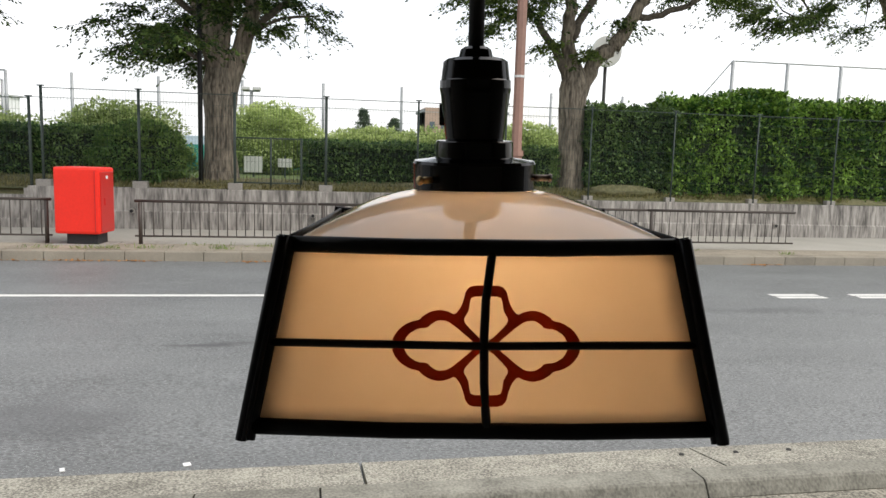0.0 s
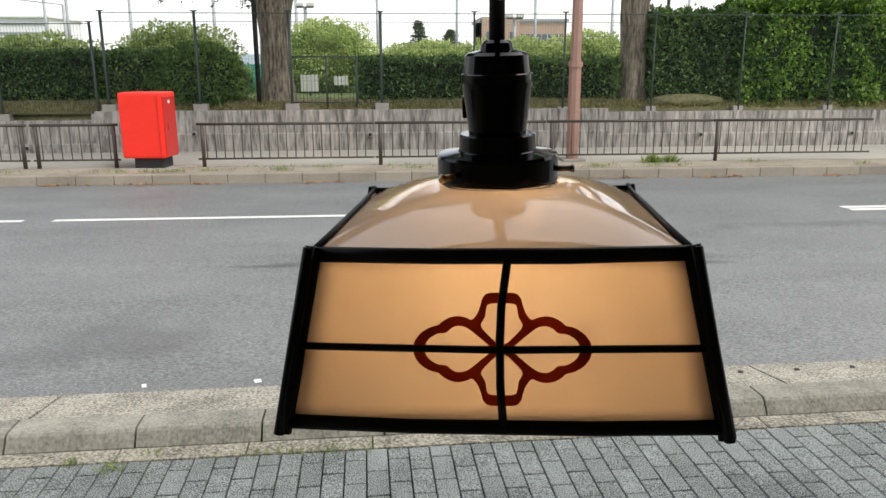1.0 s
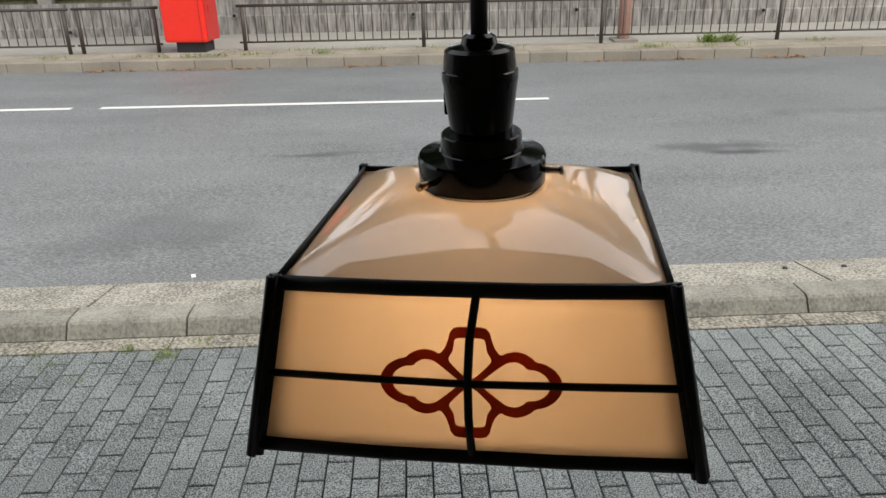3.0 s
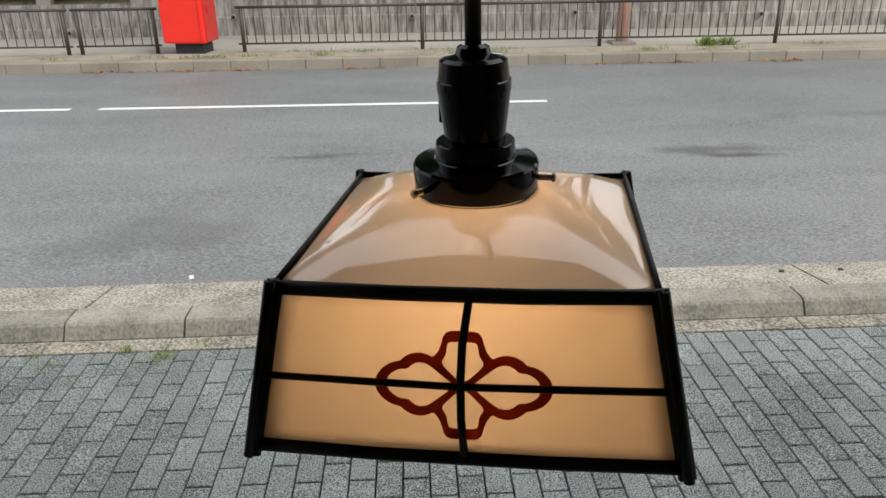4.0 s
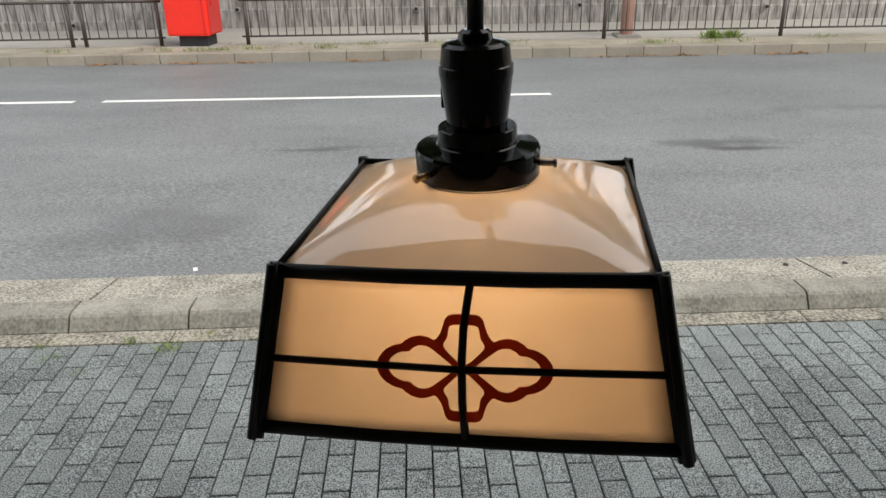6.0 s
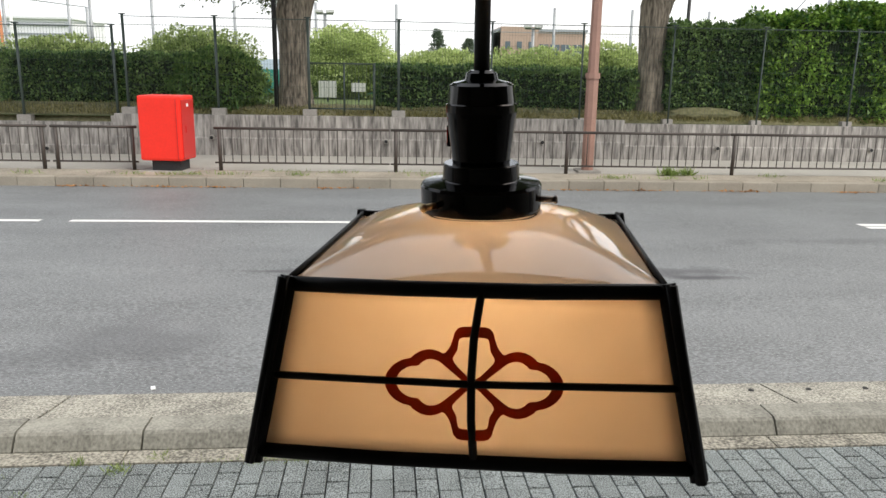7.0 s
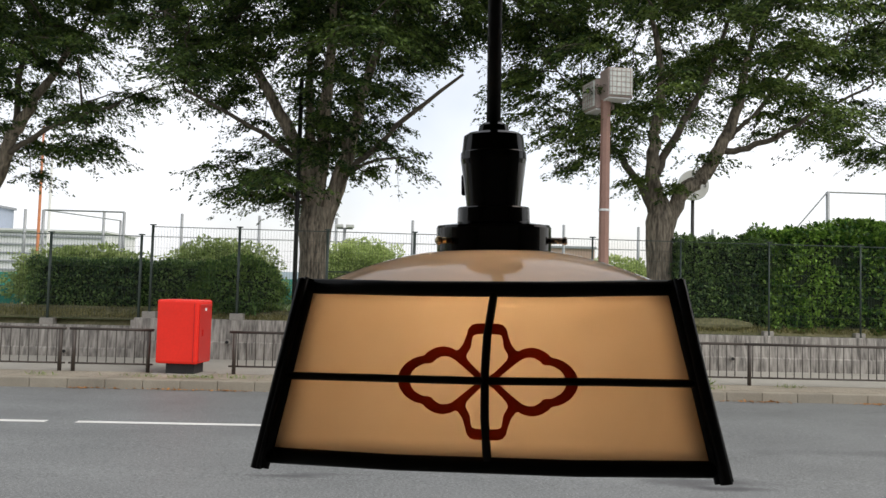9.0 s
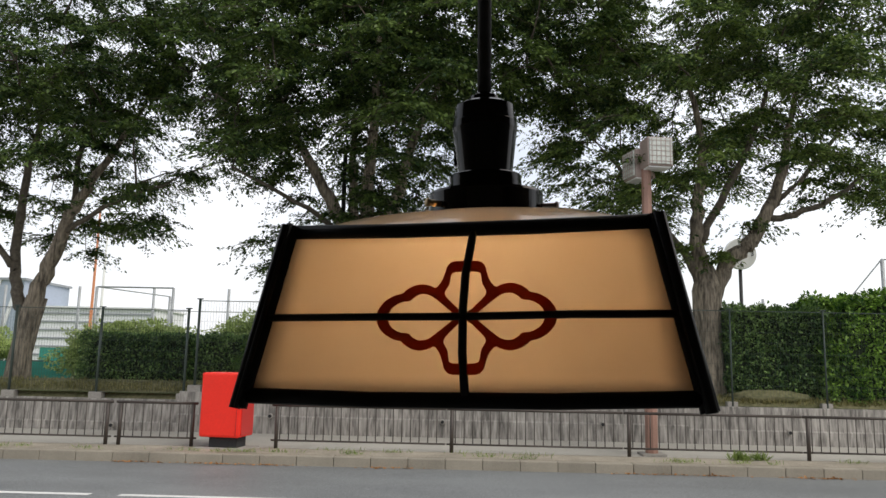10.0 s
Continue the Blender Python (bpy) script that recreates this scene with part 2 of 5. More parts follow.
M = dict(
    asphalt=asphalt_mat(),
    line=mat("road_paint", (0.72, 0.72, 0.7), 0.7, vary=0.12, grain=120, stain=6),
    paver=mat("paver", (0.20, 0.222, 0.216), 0.9, vary=0.8, sharp=0.085, broad_share=0.2, grain=190, stain=1.8, bump=1.0, piece=0.035, bump_dist=0.004),
    joint=mat("joint_sand", (0.022, 0.022, 0.02), 0.95, vary=0.3, grain=150, stain=3),
    kerb=mat("kerb_concrete", (0.25, 0.243, 0.205), 0.9, vary=0.42, sharp=0.13, grain=70, stain=5, bump=0.3, piece=0.05, stretch=(1, 1, 0.5)),
    gutter=mat("gravelly_concrete", (0.26, 0.245, 0.20), 0.93, vary=0.6, sharp=0.1, broad_share=0.35, grain=60, stain=4, bump=0.9, piece=0.04, bump_dist=0.008),
    aggregate=mat("washed_concrete", (0.31, 0.297, 0.25), 0.92, vary=0.55, sharp=0.09, broad_share=0.3, grain=75, stain=3, bump=0.9, piece=0.03, bump_dist=0.008),
    verge=mat("verge_dirt", (0.30, 0.265, 0.21), 0.95, vary=0.4, grain=40, stain=1.5, bump=0.5),
    walk=mat("far_walk", (0.42, 0.40, 0.36), 0.85, vary=0.18, grain=60, stain=0.8, bump=0.3),
    farkerb=mat("far_kerb", (0.28, 0.25, 0.20), 0.9, vary=0.25, grain=70, stain=1.5, piece=0.13),
    wall=mat("weathered_wall", (0.29, 0.27, 0.245), 0.95, vary=0.62, sharp=0.12, broad_share=0.6, grain=11, stain=3.2, bump=0.5, stretch=(2.4, 1, 0.3), bump_dist=0.015),
    footing=mat("footing", (0.32, 0.30, 0.27), 0.9, vary=0.2, grain=50, stain=5),
    soil=mat("grassy_soil", (0.22, 0.195, 0.11), 0.95, vary=0.4, grain=14, stain=0.8, bump=0.6, dark=(0.10, 0.11, 0.045)),
    lawn=mat("lawn", (0.10, 0.14, 0.04), 0.95, vary=0.3, grain=8, stain=0.3, bump=0.5),
    rail=mat("bronze_rail", (0.055, 0.043, 0.035), 0.5, vary=0.25, grain=80, stain=5, bump=0.1),
    netpost=mat("green_post", (0.05, 0.07, 0.06), 0.5, vary=0.25, grain=60, stain=3),
    galv=mat("galvanised_post", (0.32, 0.34, 0.35), 0.5, metal=0.3, vary=0.15, grain=40, stain=3),
    red=mat("red_enamel", (0.92, 0.035, 0.02), 0.5, vary=0.06, grain=30, stain=3, bump=0.03, coat=0.08, spec=0.3),
    redside=mat("red_door", (0.62, 0.022, 0.018), 0.4, vary=0.08, grain=30, stain=3, bump=0.03, coat=0.3),
    blackbase=mat("dark_plinth", (0.03, 0.03, 0.032), 0.7, vary=0.3),
    pinkpole=mat("pink_brown_pole", (0.34, 0.195, 0.15), 0.55, vary=0.15, grain=40, stain=3, bump=0.1),
    whiteband=mat("white_band", (0.8, 0.8, 0.78), 0.5, vary=0.05),
    lens=mat("lamp_lens", (0.62, 0.65, 0.60), 0.25, vary=0.2, grain=30, stain=8),
    lampbox=mat("lamp_housing", (0.42, 0.33, 0.29), 0.55, vary=0.15),
    limbbark=mat("limb_bark", (0.13, 0.11, 0.085), 0.95, vary=0.5, grain=16, stain=5, bump=0.8, bump_dist=0.02),
    twig=mat("twig_bark", (0.075, 0.06, 0.045), 0.95, vary=0.4, grain=20, stain=5),
    bark=mat("bark", (0.25, 0.21, 0.16), 0.95, vary=0.65, sharp=0.11, grain=14, stain=5, bump=1.0, stretch=(1.6, 1.6, 0.3), bump_dist=0.03),
    leaf=leaf_mat("tree_leaf", (0.016, 0.042, 0.012), (0.125, 0.19, 0.042), 0.28),
    leafwarm=leaf_mat("tree_leaf_warm", (0.03, 0.066, 0.018), (0.185, 0.26, 0.06), 0.32),
    hedgeleaf=leaf_mat("hedge_leaf", (0.035, 0.10, 0.025), (0.27, 0.41, 0.12), 0.3, 0.7),
    bushleaf=leaf_mat("bush_leaf", (0.10, 0.20, 0.05), (0.32, 0.46, 0.13), 0.32),
    vineleaf=leaf_mat("ivy_leaf", (0.03, 0.11, 0.012), (0.38, 0.60, 0.10), 0.34, 0.7),
    lightleaf=leaf_mat("light_leaf", (0.30, 0.39, 0.13), (0.58, 0.67, 0.29), 0.5),
    lightcore=mat("light_shrub_core", (0.16, 0.22, 0.06), 0.95, vary=0.4, grain=20, stain=3),
    # near-black: the shade between hedge leaves is put into this colour
    hedgeshade=mat("hedge_inner_shade", (0.014, 0.024, 0.009), 0.95, vary=0.4, grain=20, stain=3),
    sign=mat("white_sign", (0.85, 0.85, 0.84), 0.5, vary=0.03),
    teal=mat("teal_screen", (0.04, 0.27, 0.22), 0.8, vary=0.15, grain=20, stain=1),
    stand=mat("stand_white", (0.70, 0.71, 0.72), 0.7, vary=0.08, grain=4, stain=0.2),
    # grey of the far roofs; on the stand's rows it stands for shade
    slate=mat("stand_shade", (0.28, 0.30, 0.32), 0.8, vary=0.15, grain=4, stain=0.2),
    bluewall=mat("blue_grey_cladding", (0.33, 0.38, 0.46), 0.6, vary=0.1, grain=4, stain=0.3),
    brown=mat("brown_facade", (0.40, 0.29, 0.23), 0.8, vary=0.12, grain=4, stain=0.3),
    pane=mat("dark_pane", (0.10, 0.13, 0.15), 0.2, vary=0.1),
    orange=mat("orange_mast", (0.65, 0.25, 0.12), 0.5, vary=0.1),
    # distance haze is mixed into this pale blue
    hill=mat("hazed_hill", (0.42, 0.50, 0.58), 1.0, vary=0.05, grain=0.02, stain=0.004, bump=0),
    lead=mat("black_lead", (0.006, 0.006, 0.006), 0.42, spec=0.2, vary=0.5, grain=120, stain=30, bump=0.25, bump_dist=0.001),
    bakelite=mat("black_bakelite", (0.003, 0.003, 0.0033), 0.09, vary=0.3, grain=60, stain=20, bump=0.015, coat=0.0, spec=0.22),
    cord=mat("black_cord", (0.008, 0.008, 0.008), 0.6, vary=0.3, grain=300, stain=60, bump=0.3, bump_dist=0.001),
    brass=mat("aged_brass", (0.45, 0.33, 0.18), 0.3, metal=1.0, vary=0.25, grain=200, stain=60, bump=0.05),
    steel=mat("screw_steel", (0.25, 0.22, 0.2), 0.35, metal=1.0, vary=0.25, grain=200, stain=60, bump=0.05),
    amber=glass_mat("amber_opal_glass", (0.95, 0.80, 0.635), (0.93, 0.775, 0.605), 0.66, 1.7),
    ambertop=glass_mat("amber_opal_top_glass", (0.93, 0.785, 0.625), (0.91, 0.76, 0.60), 0.48, 1.95),
    motif=glass_mat("red_brown_glass", (0.60, 0.13, 0.045), (0.45, 0.08, 0.03), 0.75, 1.2),
    concrete=mat("room_floor", (0.30, 0.285, 0.26), 0.8, vary=0.15, grain=40, stain=1.5),
    board=mat("ceiling_board", (0.22, 0.17, 0.125), 0.7, vary=0.2, grain=20, stain=2, stretch=(4, 0.4, 1)),
    plaster=mat("plaster", (0.45, 0.42, 0.38), 0.9, vary=0.1, grain=30, stain=1.2),
    drygrass=leaf_mat("dry_grass", (0.20, 0.19, 0.07), (0.40, 0.36, 0.17), 0.35),
    pine=leaf_mat("conifer_needles", (0.09, 0.13, 0.085), (0.2, 0.26, 0.17), 0.2),
    grass=leaf_mat("grass_blade", (0.16, 0.25, 0.06), (0.36, 0.44, 0.14), 0.45),
    dryleaf=mat("dry_leaf", (0.35, 0.17, 0.06), 0.9, vary=0.4),
    clockface=mat("clock_face", (0.72, 0.72, 0.70), 0.5, vary=0.05),
    ink=mat("black_ink", (0.01, 0.01, 0.01), 0.6, vary=0.1),
)
bulb_mat = bpy.data.materials.new("lit_bulb")
bulb_mat.use_nodes = True
bulb_mat.node_tree.nodes["Principled BSDF"].inputs["Emission Color"].default_value = (1.0, 0.80, 0.56, 1)
bulb_mat.node_tree.nodes["Principled BSDF"].inputs["Emission Strength"].default_value = 34.5


# ---- building helpers ----
def part(name, bm, material, parent=None, label="", smooth=False):
    """Links a bmesh as one mesh object, under a thing or a part where one is given."""
    me = bpy.data.meshes.new(name)
    bm.normal_update()
    bm.to_mesh(me)
    bm.free()
    me.materials.append(material)
    if smooth:
        me.polygons.foreach_set("use_smooth", [True] * len(me.polygons))
    ob = new(name, me)
    if parent:
        ob.parent = parent
    if label:
        ob["label"] = label
    return ob


def thing(name, m, label, category, group="", kind=""):
    ob = new(name)
    ob.matrix_world = m
    return tagged(ob, label, category, group, kind)


def box(bm, c, s, bevel=0.0, rot=None):
    r = bmesh.ops.create_cube(bm, size=1)
    mtx = Matrix.Translation(c) @ (rot or Matrix.Identity(4)) @ Matrix.Diagonal((*s, 1))
    bmesh.ops.transform(bm, matrix=mtx, verts=r["verts"])
    if bevel:
        edges = {e for v in r["verts"] for e in v.link_edges}
        bmesh.ops.bevel(bm, geom=list(edges), offset=bevel, segments=2, affect="EDGES", profile=0.6)
    return bm


def boxm(c, s, bevel=0.0, rot=None):
    return box(bmesh.new(), c, s, bevel, rot)


def tube(bm, pts, radii, sides=8, caps=True):
    """A tapered tube along a polyline."""
    pts = [Vector(p) for p in pts]
    rings = []
    for i, p in enumerate(pts):
        d = (pts[min(i + 1, len(pts) - 1)] - pts[max(i - 1, 0)]).normalized()
        a = d.orthogonal().normalized() if abs(d.z) < 0.9 else (Vector((1, 0, 0)) - d * d.x).normalized()
        b = d.cross(a)
        r = radii[i] if hasattr(radii, "__len__") else radii
        rings.append([bm.verts.new(p + (a * math.cos(k * math.tau / sides) + b * math.sin(k * math.tau / sides)) * r)
                      for k in range(sides)])
    for r0, r1 in zip(rings, rings[1:]):
        for k in range(sides):
            bm.faces.new((r0[k], r0[(k + 1) % sides], r1[(k + 1) % sides], r1[k]))
    if caps:
        bm.faces.new(rings[0][::-1])
        bm.faces.new(rings[-1])
    return bm


def turned(profile, sides=32):
    """A turned body from (radius, height) pairs."""
    bm = bmesh.new()
    rings = [[bm.verts.new((r * math.cos(k * math.tau / sides), r * math.sin(k * math.tau / sides), z)) for k in range(sides)]
             for r, z in profile]
    for r0, r1 in zip(rings, rings[1:]):
        for k in range(sides):
            bm.faces.new((r0[k], r0[(k + 1) % sides], r1[(k + 1) % sides], r1[k]))
    bm.faces.new(rings[0][::-1])
    bm.faces.new(rings[-1])
    return bm


def profile_x(pts, x0, x1, cuts=1):
    """A body with the (y, z) outline pts, drawn along x."""
    bm = bmesh.new()
    rings = [[bm.verts.new((x0 + (x1 - x0) * i / cuts, y, z)) for y, z in pts] for i in range(cuts + 1)]
    for r0, r1 in zip(rings, rings[1:]):
        for k in range(len(pts)):
            bm.faces.new((r0[k], r1[k], r1[(k + 1) % len(pts)], r0[(k + 1) % len(pts)]))
    bm.faces.new(rings[0])
    bm.faces.new(rings[-1][::-1])
    bmesh.ops.recalc_face_normals(bm, faces=bm.faces)
    return bm


def leaves(name, pos, ways, length, width, material, parent, rng, label=""):
    """Many folded leaves as one mesh: places, the way each one points, and its size."""
    n = len(pos)
    ways = ways / np.linalg.norm(ways, axis=1, keepdims=True)
    up = rng.normal(size=(n, 3)) * 0.55 + np.array((0, 0, 1.0))
    side = np.cross(ways, up)
    side /= np.linalg.norm(side, axis=1, keepdims=True) + 1e-9
    nor = np.cross(side, ways)
    size = (0.65 + 0.7 * rng.random(n))[:, None]
    ln, wd = length * size, width * size
    v = np.empty((n, 4, 3))
    v[:, 0] = pos
    v[:, 1] = pos + ways * ln * 0.45 + side * wd * 0.5 + nor * wd * 0.15
    v[:, 2] = pos + ways * ln - nor * wd * 0.2
    v[:, 3] = pos + ways * ln * 0.45 - side * wd * 0.5 + nor * wd * 0.15
    me = bpy.data.meshes.new(name)
    me.vertices.add(n * 4)
    me.vertices.foreach_set("co", v.ravel())
    me.loops.add(n * 4)
    me.loops.foreach_set("vertex_index", np.arange(n * 4, dtype=np.int32))
    me.polygons.add(n)
    me.polygons.foreach_set("loop_start", np.arange(0, n * 4, 4, dtype=np.int32))
    me.update(calc_edges=True)
    me.materials.append(material)
    ob = new(name, me)
    ob.parent = parent
    if label:
        ob["label"] = label
    return ob


# ---- ground, road, kerbs ----
def structure(name, bm, material, label, category, smooth=False):
    return tagged(part(name, bm, material, smooth=smooth), label, category, kind="structure")


bm = bmesh.new()
for y0, y1, z0, z1 in ((15.12, 60, 0.84, 0.84), (60, 900, 0.84, 0.84)):
    vs = [bm.verts.new(c) for c in ((-700, y0, z0), (700, y0, z0), (700, y1, z1), (-700, y1, z1))]
    bm.faces.new(vs)
structure("ground", bm, M["lawn"], "grassy park ground reaching to the horizon", "ground")
structure("ground_under", boxm((0, 0, -0.45), (1400, 60, 0.3)), M["soil"], "bare earth under road and walks", "ground")
structure("road", profile_x([(2.96, 0.0), (3.36, 0.0), (11.66, -0.08), (11.66, -0.3), (2.96, -0.3)], -60, 60, 1), M["asphalt"],
          "worn grey asphalt road with stains and a painted shade", "road")
NEAR = pose(0, 0.035, 0, 0, 0, 1.4)   # the kerb and the pavers lie slightly askew to the road's centre line
structure("pavement", boxm((0, -0.6, -0.16), (40, 6.4, 0.28)), M["joint"], "paved forecourt bed with dark sandy joints", "pavement").matrix_world = NEAR
structure("far_pavement", profile_x([(11.85, 0.07), (15.06, 0.08), (15.06, -0.3), (11.85, -0.3)], -60, 60), M["walk"],
          "pale concrete walk on the opposite side", "pavement")


def road_z(y):
    return -0.08 * (y - 3.36) / 8.3


# painted dashes, each lying on the asphalt
def dash(x0, x1, y, w, label, split=False):
    bm = bmesh.new()
    for o in ((-w * 0.28, w * 0.28) if split else (0,)):
        ww = w * 0.44 if split else w
        pts = [(x0, y - ww / 2 + o), (x1, y - ww / 2 + o), (x1, y + ww / 2 + o), (x0, y + ww / 2 + o)]
        vs = [bm.verts.new((x, yy, road_z(yy) + 0.005)) for x, yy in pts]
        bm.faces.new(vs)
    return structure("road_line", bm, M["line"], label, "road marking")


dash(-4.19, 1.35, 8.63, 0.13, "worn white painted centre dash on the asphalt")
dash(-12.0, -4.545, 8.63, 0.13, "long white painted centre dash on the asphalt")
for x0 in (5.88, 7.1, 8.32):
    dash(x0, x0 + 0.72, 8.55, 0.32, "short double white painted mark on the asphalt", True)

# near kerb: upright kerb blocks, a washed concrete apron towards the road, a washed strip by the pavers
kerb = thing("kerb", NEAR, "weathered concrete kerb blocks with open joints", "kerb", kind="structure")
joints = [-1.91 + 0.6 * i for i in range(-14, 4)] + [-0.11 + 2.0 * i for i in range(1, 6)]
for x0, x1 in zip(joints, joints[1:]):
    part("kerb_block", profile_x([(2.735, -0.05), (2.735, 0.005), (2.775, 0.066), (2.79, 0.078), (2.81, 0.082), (2.94, 0.08), (2.94, -0.05)],
                                 x0 + 0.0055, x1 - 0.0055), M["kerb"], kerb)
apron = thing("kerb_apron", NEAR, "pale washed-concrete gutter slabs sloping to the road", "kerb", kind="structure")
strip = thing("kerb_strip", NEAR, "washed-concrete strip between kerb and pavers", "kerb", kind="structure")
for i in range(-4, 5):
    x0 = -1.88 + 2.0 * i
    part("apron_slab", profile_x([(2.943, -0.05), (2.943, 0.074), (3.38, 0.006), (3.38, -0.05)], x0 + 0.008, x0 + 1.992, 6), M["aggregate"], apron)
for x0, x1 in zip(joints, joints[1:]):
    part("strip_slab", boxm(((x0 + x1) / 2 - 0.06, 2.672, -0.02), (x1 - x0 - 0.006, 0.12, 0.046), 0.006), M["gutter"], strip)

# far kerb
farkerb = thing("far_kerb", pose(0, 0, 0), "brownish old concrete kerb stones along the opposite walk", "kerb", kind="structure")
for i in range(-24, 25):
    part("kerb_stone", boxm((i * 0.6 * 1.0, 11.76, -0.02), (0.594, 0.2, 0.19), 0.015), M["farkerb"], farkerb)
structure("verge", profile_x([(11.86, 0.06), (11.86, 0.078), (12.3, 0.09), (12.62, 0.078), (12.62, 0.06)], -40, 40, 40), M["verge"],
          "dusty verge strip under the railing", "verge")

# retaining wall with footings and drain pipes
def wall_run(nm, xa, xb, top, cuts, label):
    return structure(nm, profile_x([(14.98, 0.0), (14.98, top - 0.48), (15.02, top - 0.45), (15.04, top - 0.015), (15.06, top), (15.2, top), (15.2, 0.0)], xa, xb, cuts),
                     M["wall"], label, "wall")


wall_run("wall_park", -5.93, 4.6, 0.9, 30, "stained weathered concrete retaining wall")
wall_run("wall_park_right", 4.6, 40, 0.83, 40, "stained weathered concrete retaining wall, slightly lower")
wall_run("wall_park_low", -40, -5.93, 0.72, 40, "lower stained concrete retaining wall")
for nm, xa, xb, za in (("bank", -5.93, 4.6, 0.885), ("bank_right", 4.6, 40, 0.84), ("bank_low", -40, -5.93, 0.725)):
    bm = profile_x([(15.2, 0.5), (15.2, za), (15.42, 0.97), (15.8, 1.08), (16.6, 1.04), (18, 0.86), (18, 0.5)], xa, xb, 90)
    for v in bm.verts:
        if v.co.z > 0.6:
            v.co.z += 0.05 * noise.noise(Vector((v.co.x * 0.9, v.co.y * 2, 0))) + 0.02 * noise.noise(Vector((v.co.x * 4, v.co.y * 5, 3)))
    structure(nm, bm, M["soil"], "dry grassy bank behind the wall", "ground")
bm = bmesh.new()
bmesh.ops.create_icosphere(bm, subdivisions=4, radius=1)
for v in bm.verts:
    v.co = Vector((v.co.x * 0.85, v.co.y * 0.26, v.co.z * 0.16)) * (1 + 0.12 * noise.noise(v.co * 3))
mound = part("soil_mound", bm, M["soil"], smooth=True)
mound.location = (6.45, 15.5, 1.02)
tagged(mound, "low heap of dry grassy soil under the hedge", "mound")
# ---- railing along the opposite walk ----
def railing(x0, x1, posts):
    r = thing("railing", pose((x0 + x1) / 2, 12.56, 0.078), "dark bronze pedestrian railing with thin upright bars", "railing",
              "railings along the walk")
    w = x1 - x0
    part("top_rail", tube(bmesh.new(), ((-w / 2, 0, 0.735), (w / 2, 0, 0.735)), 0.024, 8), M["rail"], r, smooth=True)
    part("bottom_rail", tube(bmesh.new(), ((-w / 2, 0, 0.14), (w / 2, 0, 0.14)), 0.017, 6), M["rail"], r, smooth=True)
    for p in posts:
        part("post", tube(bmesh.new(), ((p - (x0 + x1) / 2, 0, -0.06), (p - (x0 + x1) / 2, 0, 0.715)), 0.034, 10), M["rail"], r, smooth=True)
    n = round(w / 0.155)
    bar = None
    for i in range(1, n):
        x = -w / 2 + w * i / n
        if any(abs(x + (x0 + x1) / 2 - p) < 0.06 for p in posts):
            continue
        if bar is None:
            bar = tube(bmesh.new(), ((0, 0, 0.14), (0, 0, 0.735)), 0.009, 6)
            o = part("bar", bar, M["rail"], r, smooth=True)
            bar = o.data
        else:
            o = new("bar", bar)
            o.parent = r
        o.location = (x, 0, 0)


railing(-9.3, -6.16, (-9.2, -6.25))
railing(-6.1, -4.66, (-6.02, -4.74))
for k in range(4):
    railing(-3.35 + k * 3.05, -0.32 + k * 3.05, (-3.26 + k * 3.05,))
railing(-15.5, -12.42, (-15.4,))
railing(-12.4, -9.35, (-12.3,))

# ---- red cabinet ----
cab = thing("red_cabinet", pose(-4.135, 12.56, 0.08, 0, 0, -7), "bright red enamelled steel street cabinet on a dark plinth", "cabinet")
part("plinth", boxm((0.03, 0, 0.09), (0.5, 0.4, 0.2), 0.01), M["blackbase"], cab, "dark grey plinth")
part("base_slab", boxm((0.03, -0.05, 0.0), (0.95, 0.62, 0.03), 0.008), M["footing"], cab, "pale concrete pad")
body = part("body", boxm((0, 0, 0.735), (0.73, 0.62, 1.09), 0.04), M["red"], cab, smooth=False)
part("side_door", boxm((0.372, -0.01, 0.72), (0.014, 0.5, 0.98), 0.006), M["redside"], cab)
part("handle", boxm((0.385, -0.12, 0.72), (0.016, 0.03, 0.12), 0.004), M["redside"], cab)
part("label_plate", boxm((0.381, -0.02, 1.12), (0.006, 0.07, 0.05), 0.001), M["sign"], cab, "small white label plate")
part("front_seam", boxm((0.30, -0.314, 0.72), (0.012, 0.012, 1.0), 0.003), M["redside"], cab)

# ---- lamp post ----
lp = thing("street_lamp", pose(3.31, 12.9, 0.07), "pinkish brown square street lamp post with two box lights", "street lamp")
part("pole", tube(bmesh.new(), ((0, 0, -0.05), (0, 0, 1.75), (0, 0, 1.76), (0, 0, 5.25)), (0.112, 0.112, 0.098, 0.09), 8), M["pinkpole"], lp)
part("base_plate", boxm((0, 0, 0.02), (0.42, 0.42, 0.05), 0.01), M["footing"], lp)
part("collar", tube(bmesh.new(), ((0, 0, 1.68), (0, 0, 1.78)), 0.135, 8), M["pinkpole"], lp)
part("white_band", tube(bmesh.new(), ((0, 0, 3.1), (0, 0, 3.14)), 0.106, 8), M["whiteband"], lp, "white painted band")


def lamp_head(x, y, z, turn):
    h = part("lamp_head", boxm((0, 0.02, 0), (0.48, 0.4, 0.54), 0.02), M["lampbox"], lp)
    h.matrix_local = pose(x, y, z, 0, 0, turn)
    part("lens", boxm((0, -0.2, 0.0), (0.43, 0.03, 0.48), 0.006), M["lens"], h, "greenish white gridded lens")
    for k in range(-2, 3):
        part("grid_bar", boxm((k * 0.086, -0.22, 0), (0.009, 0.012, 0.48)), M["lampbox"], h)
        part("grid_bar", boxm((0, -0.22, k * 0.096), (0.43, 0.012, 0.009)), M["lampbox"], h)
    part("underside", boxm((0, 0.0, -0.28), (0.42, 0.3, 0.03), 0.004), M["sign"], h)
    return h


lamp_head(0.16, -0.14, 5.43, 8)
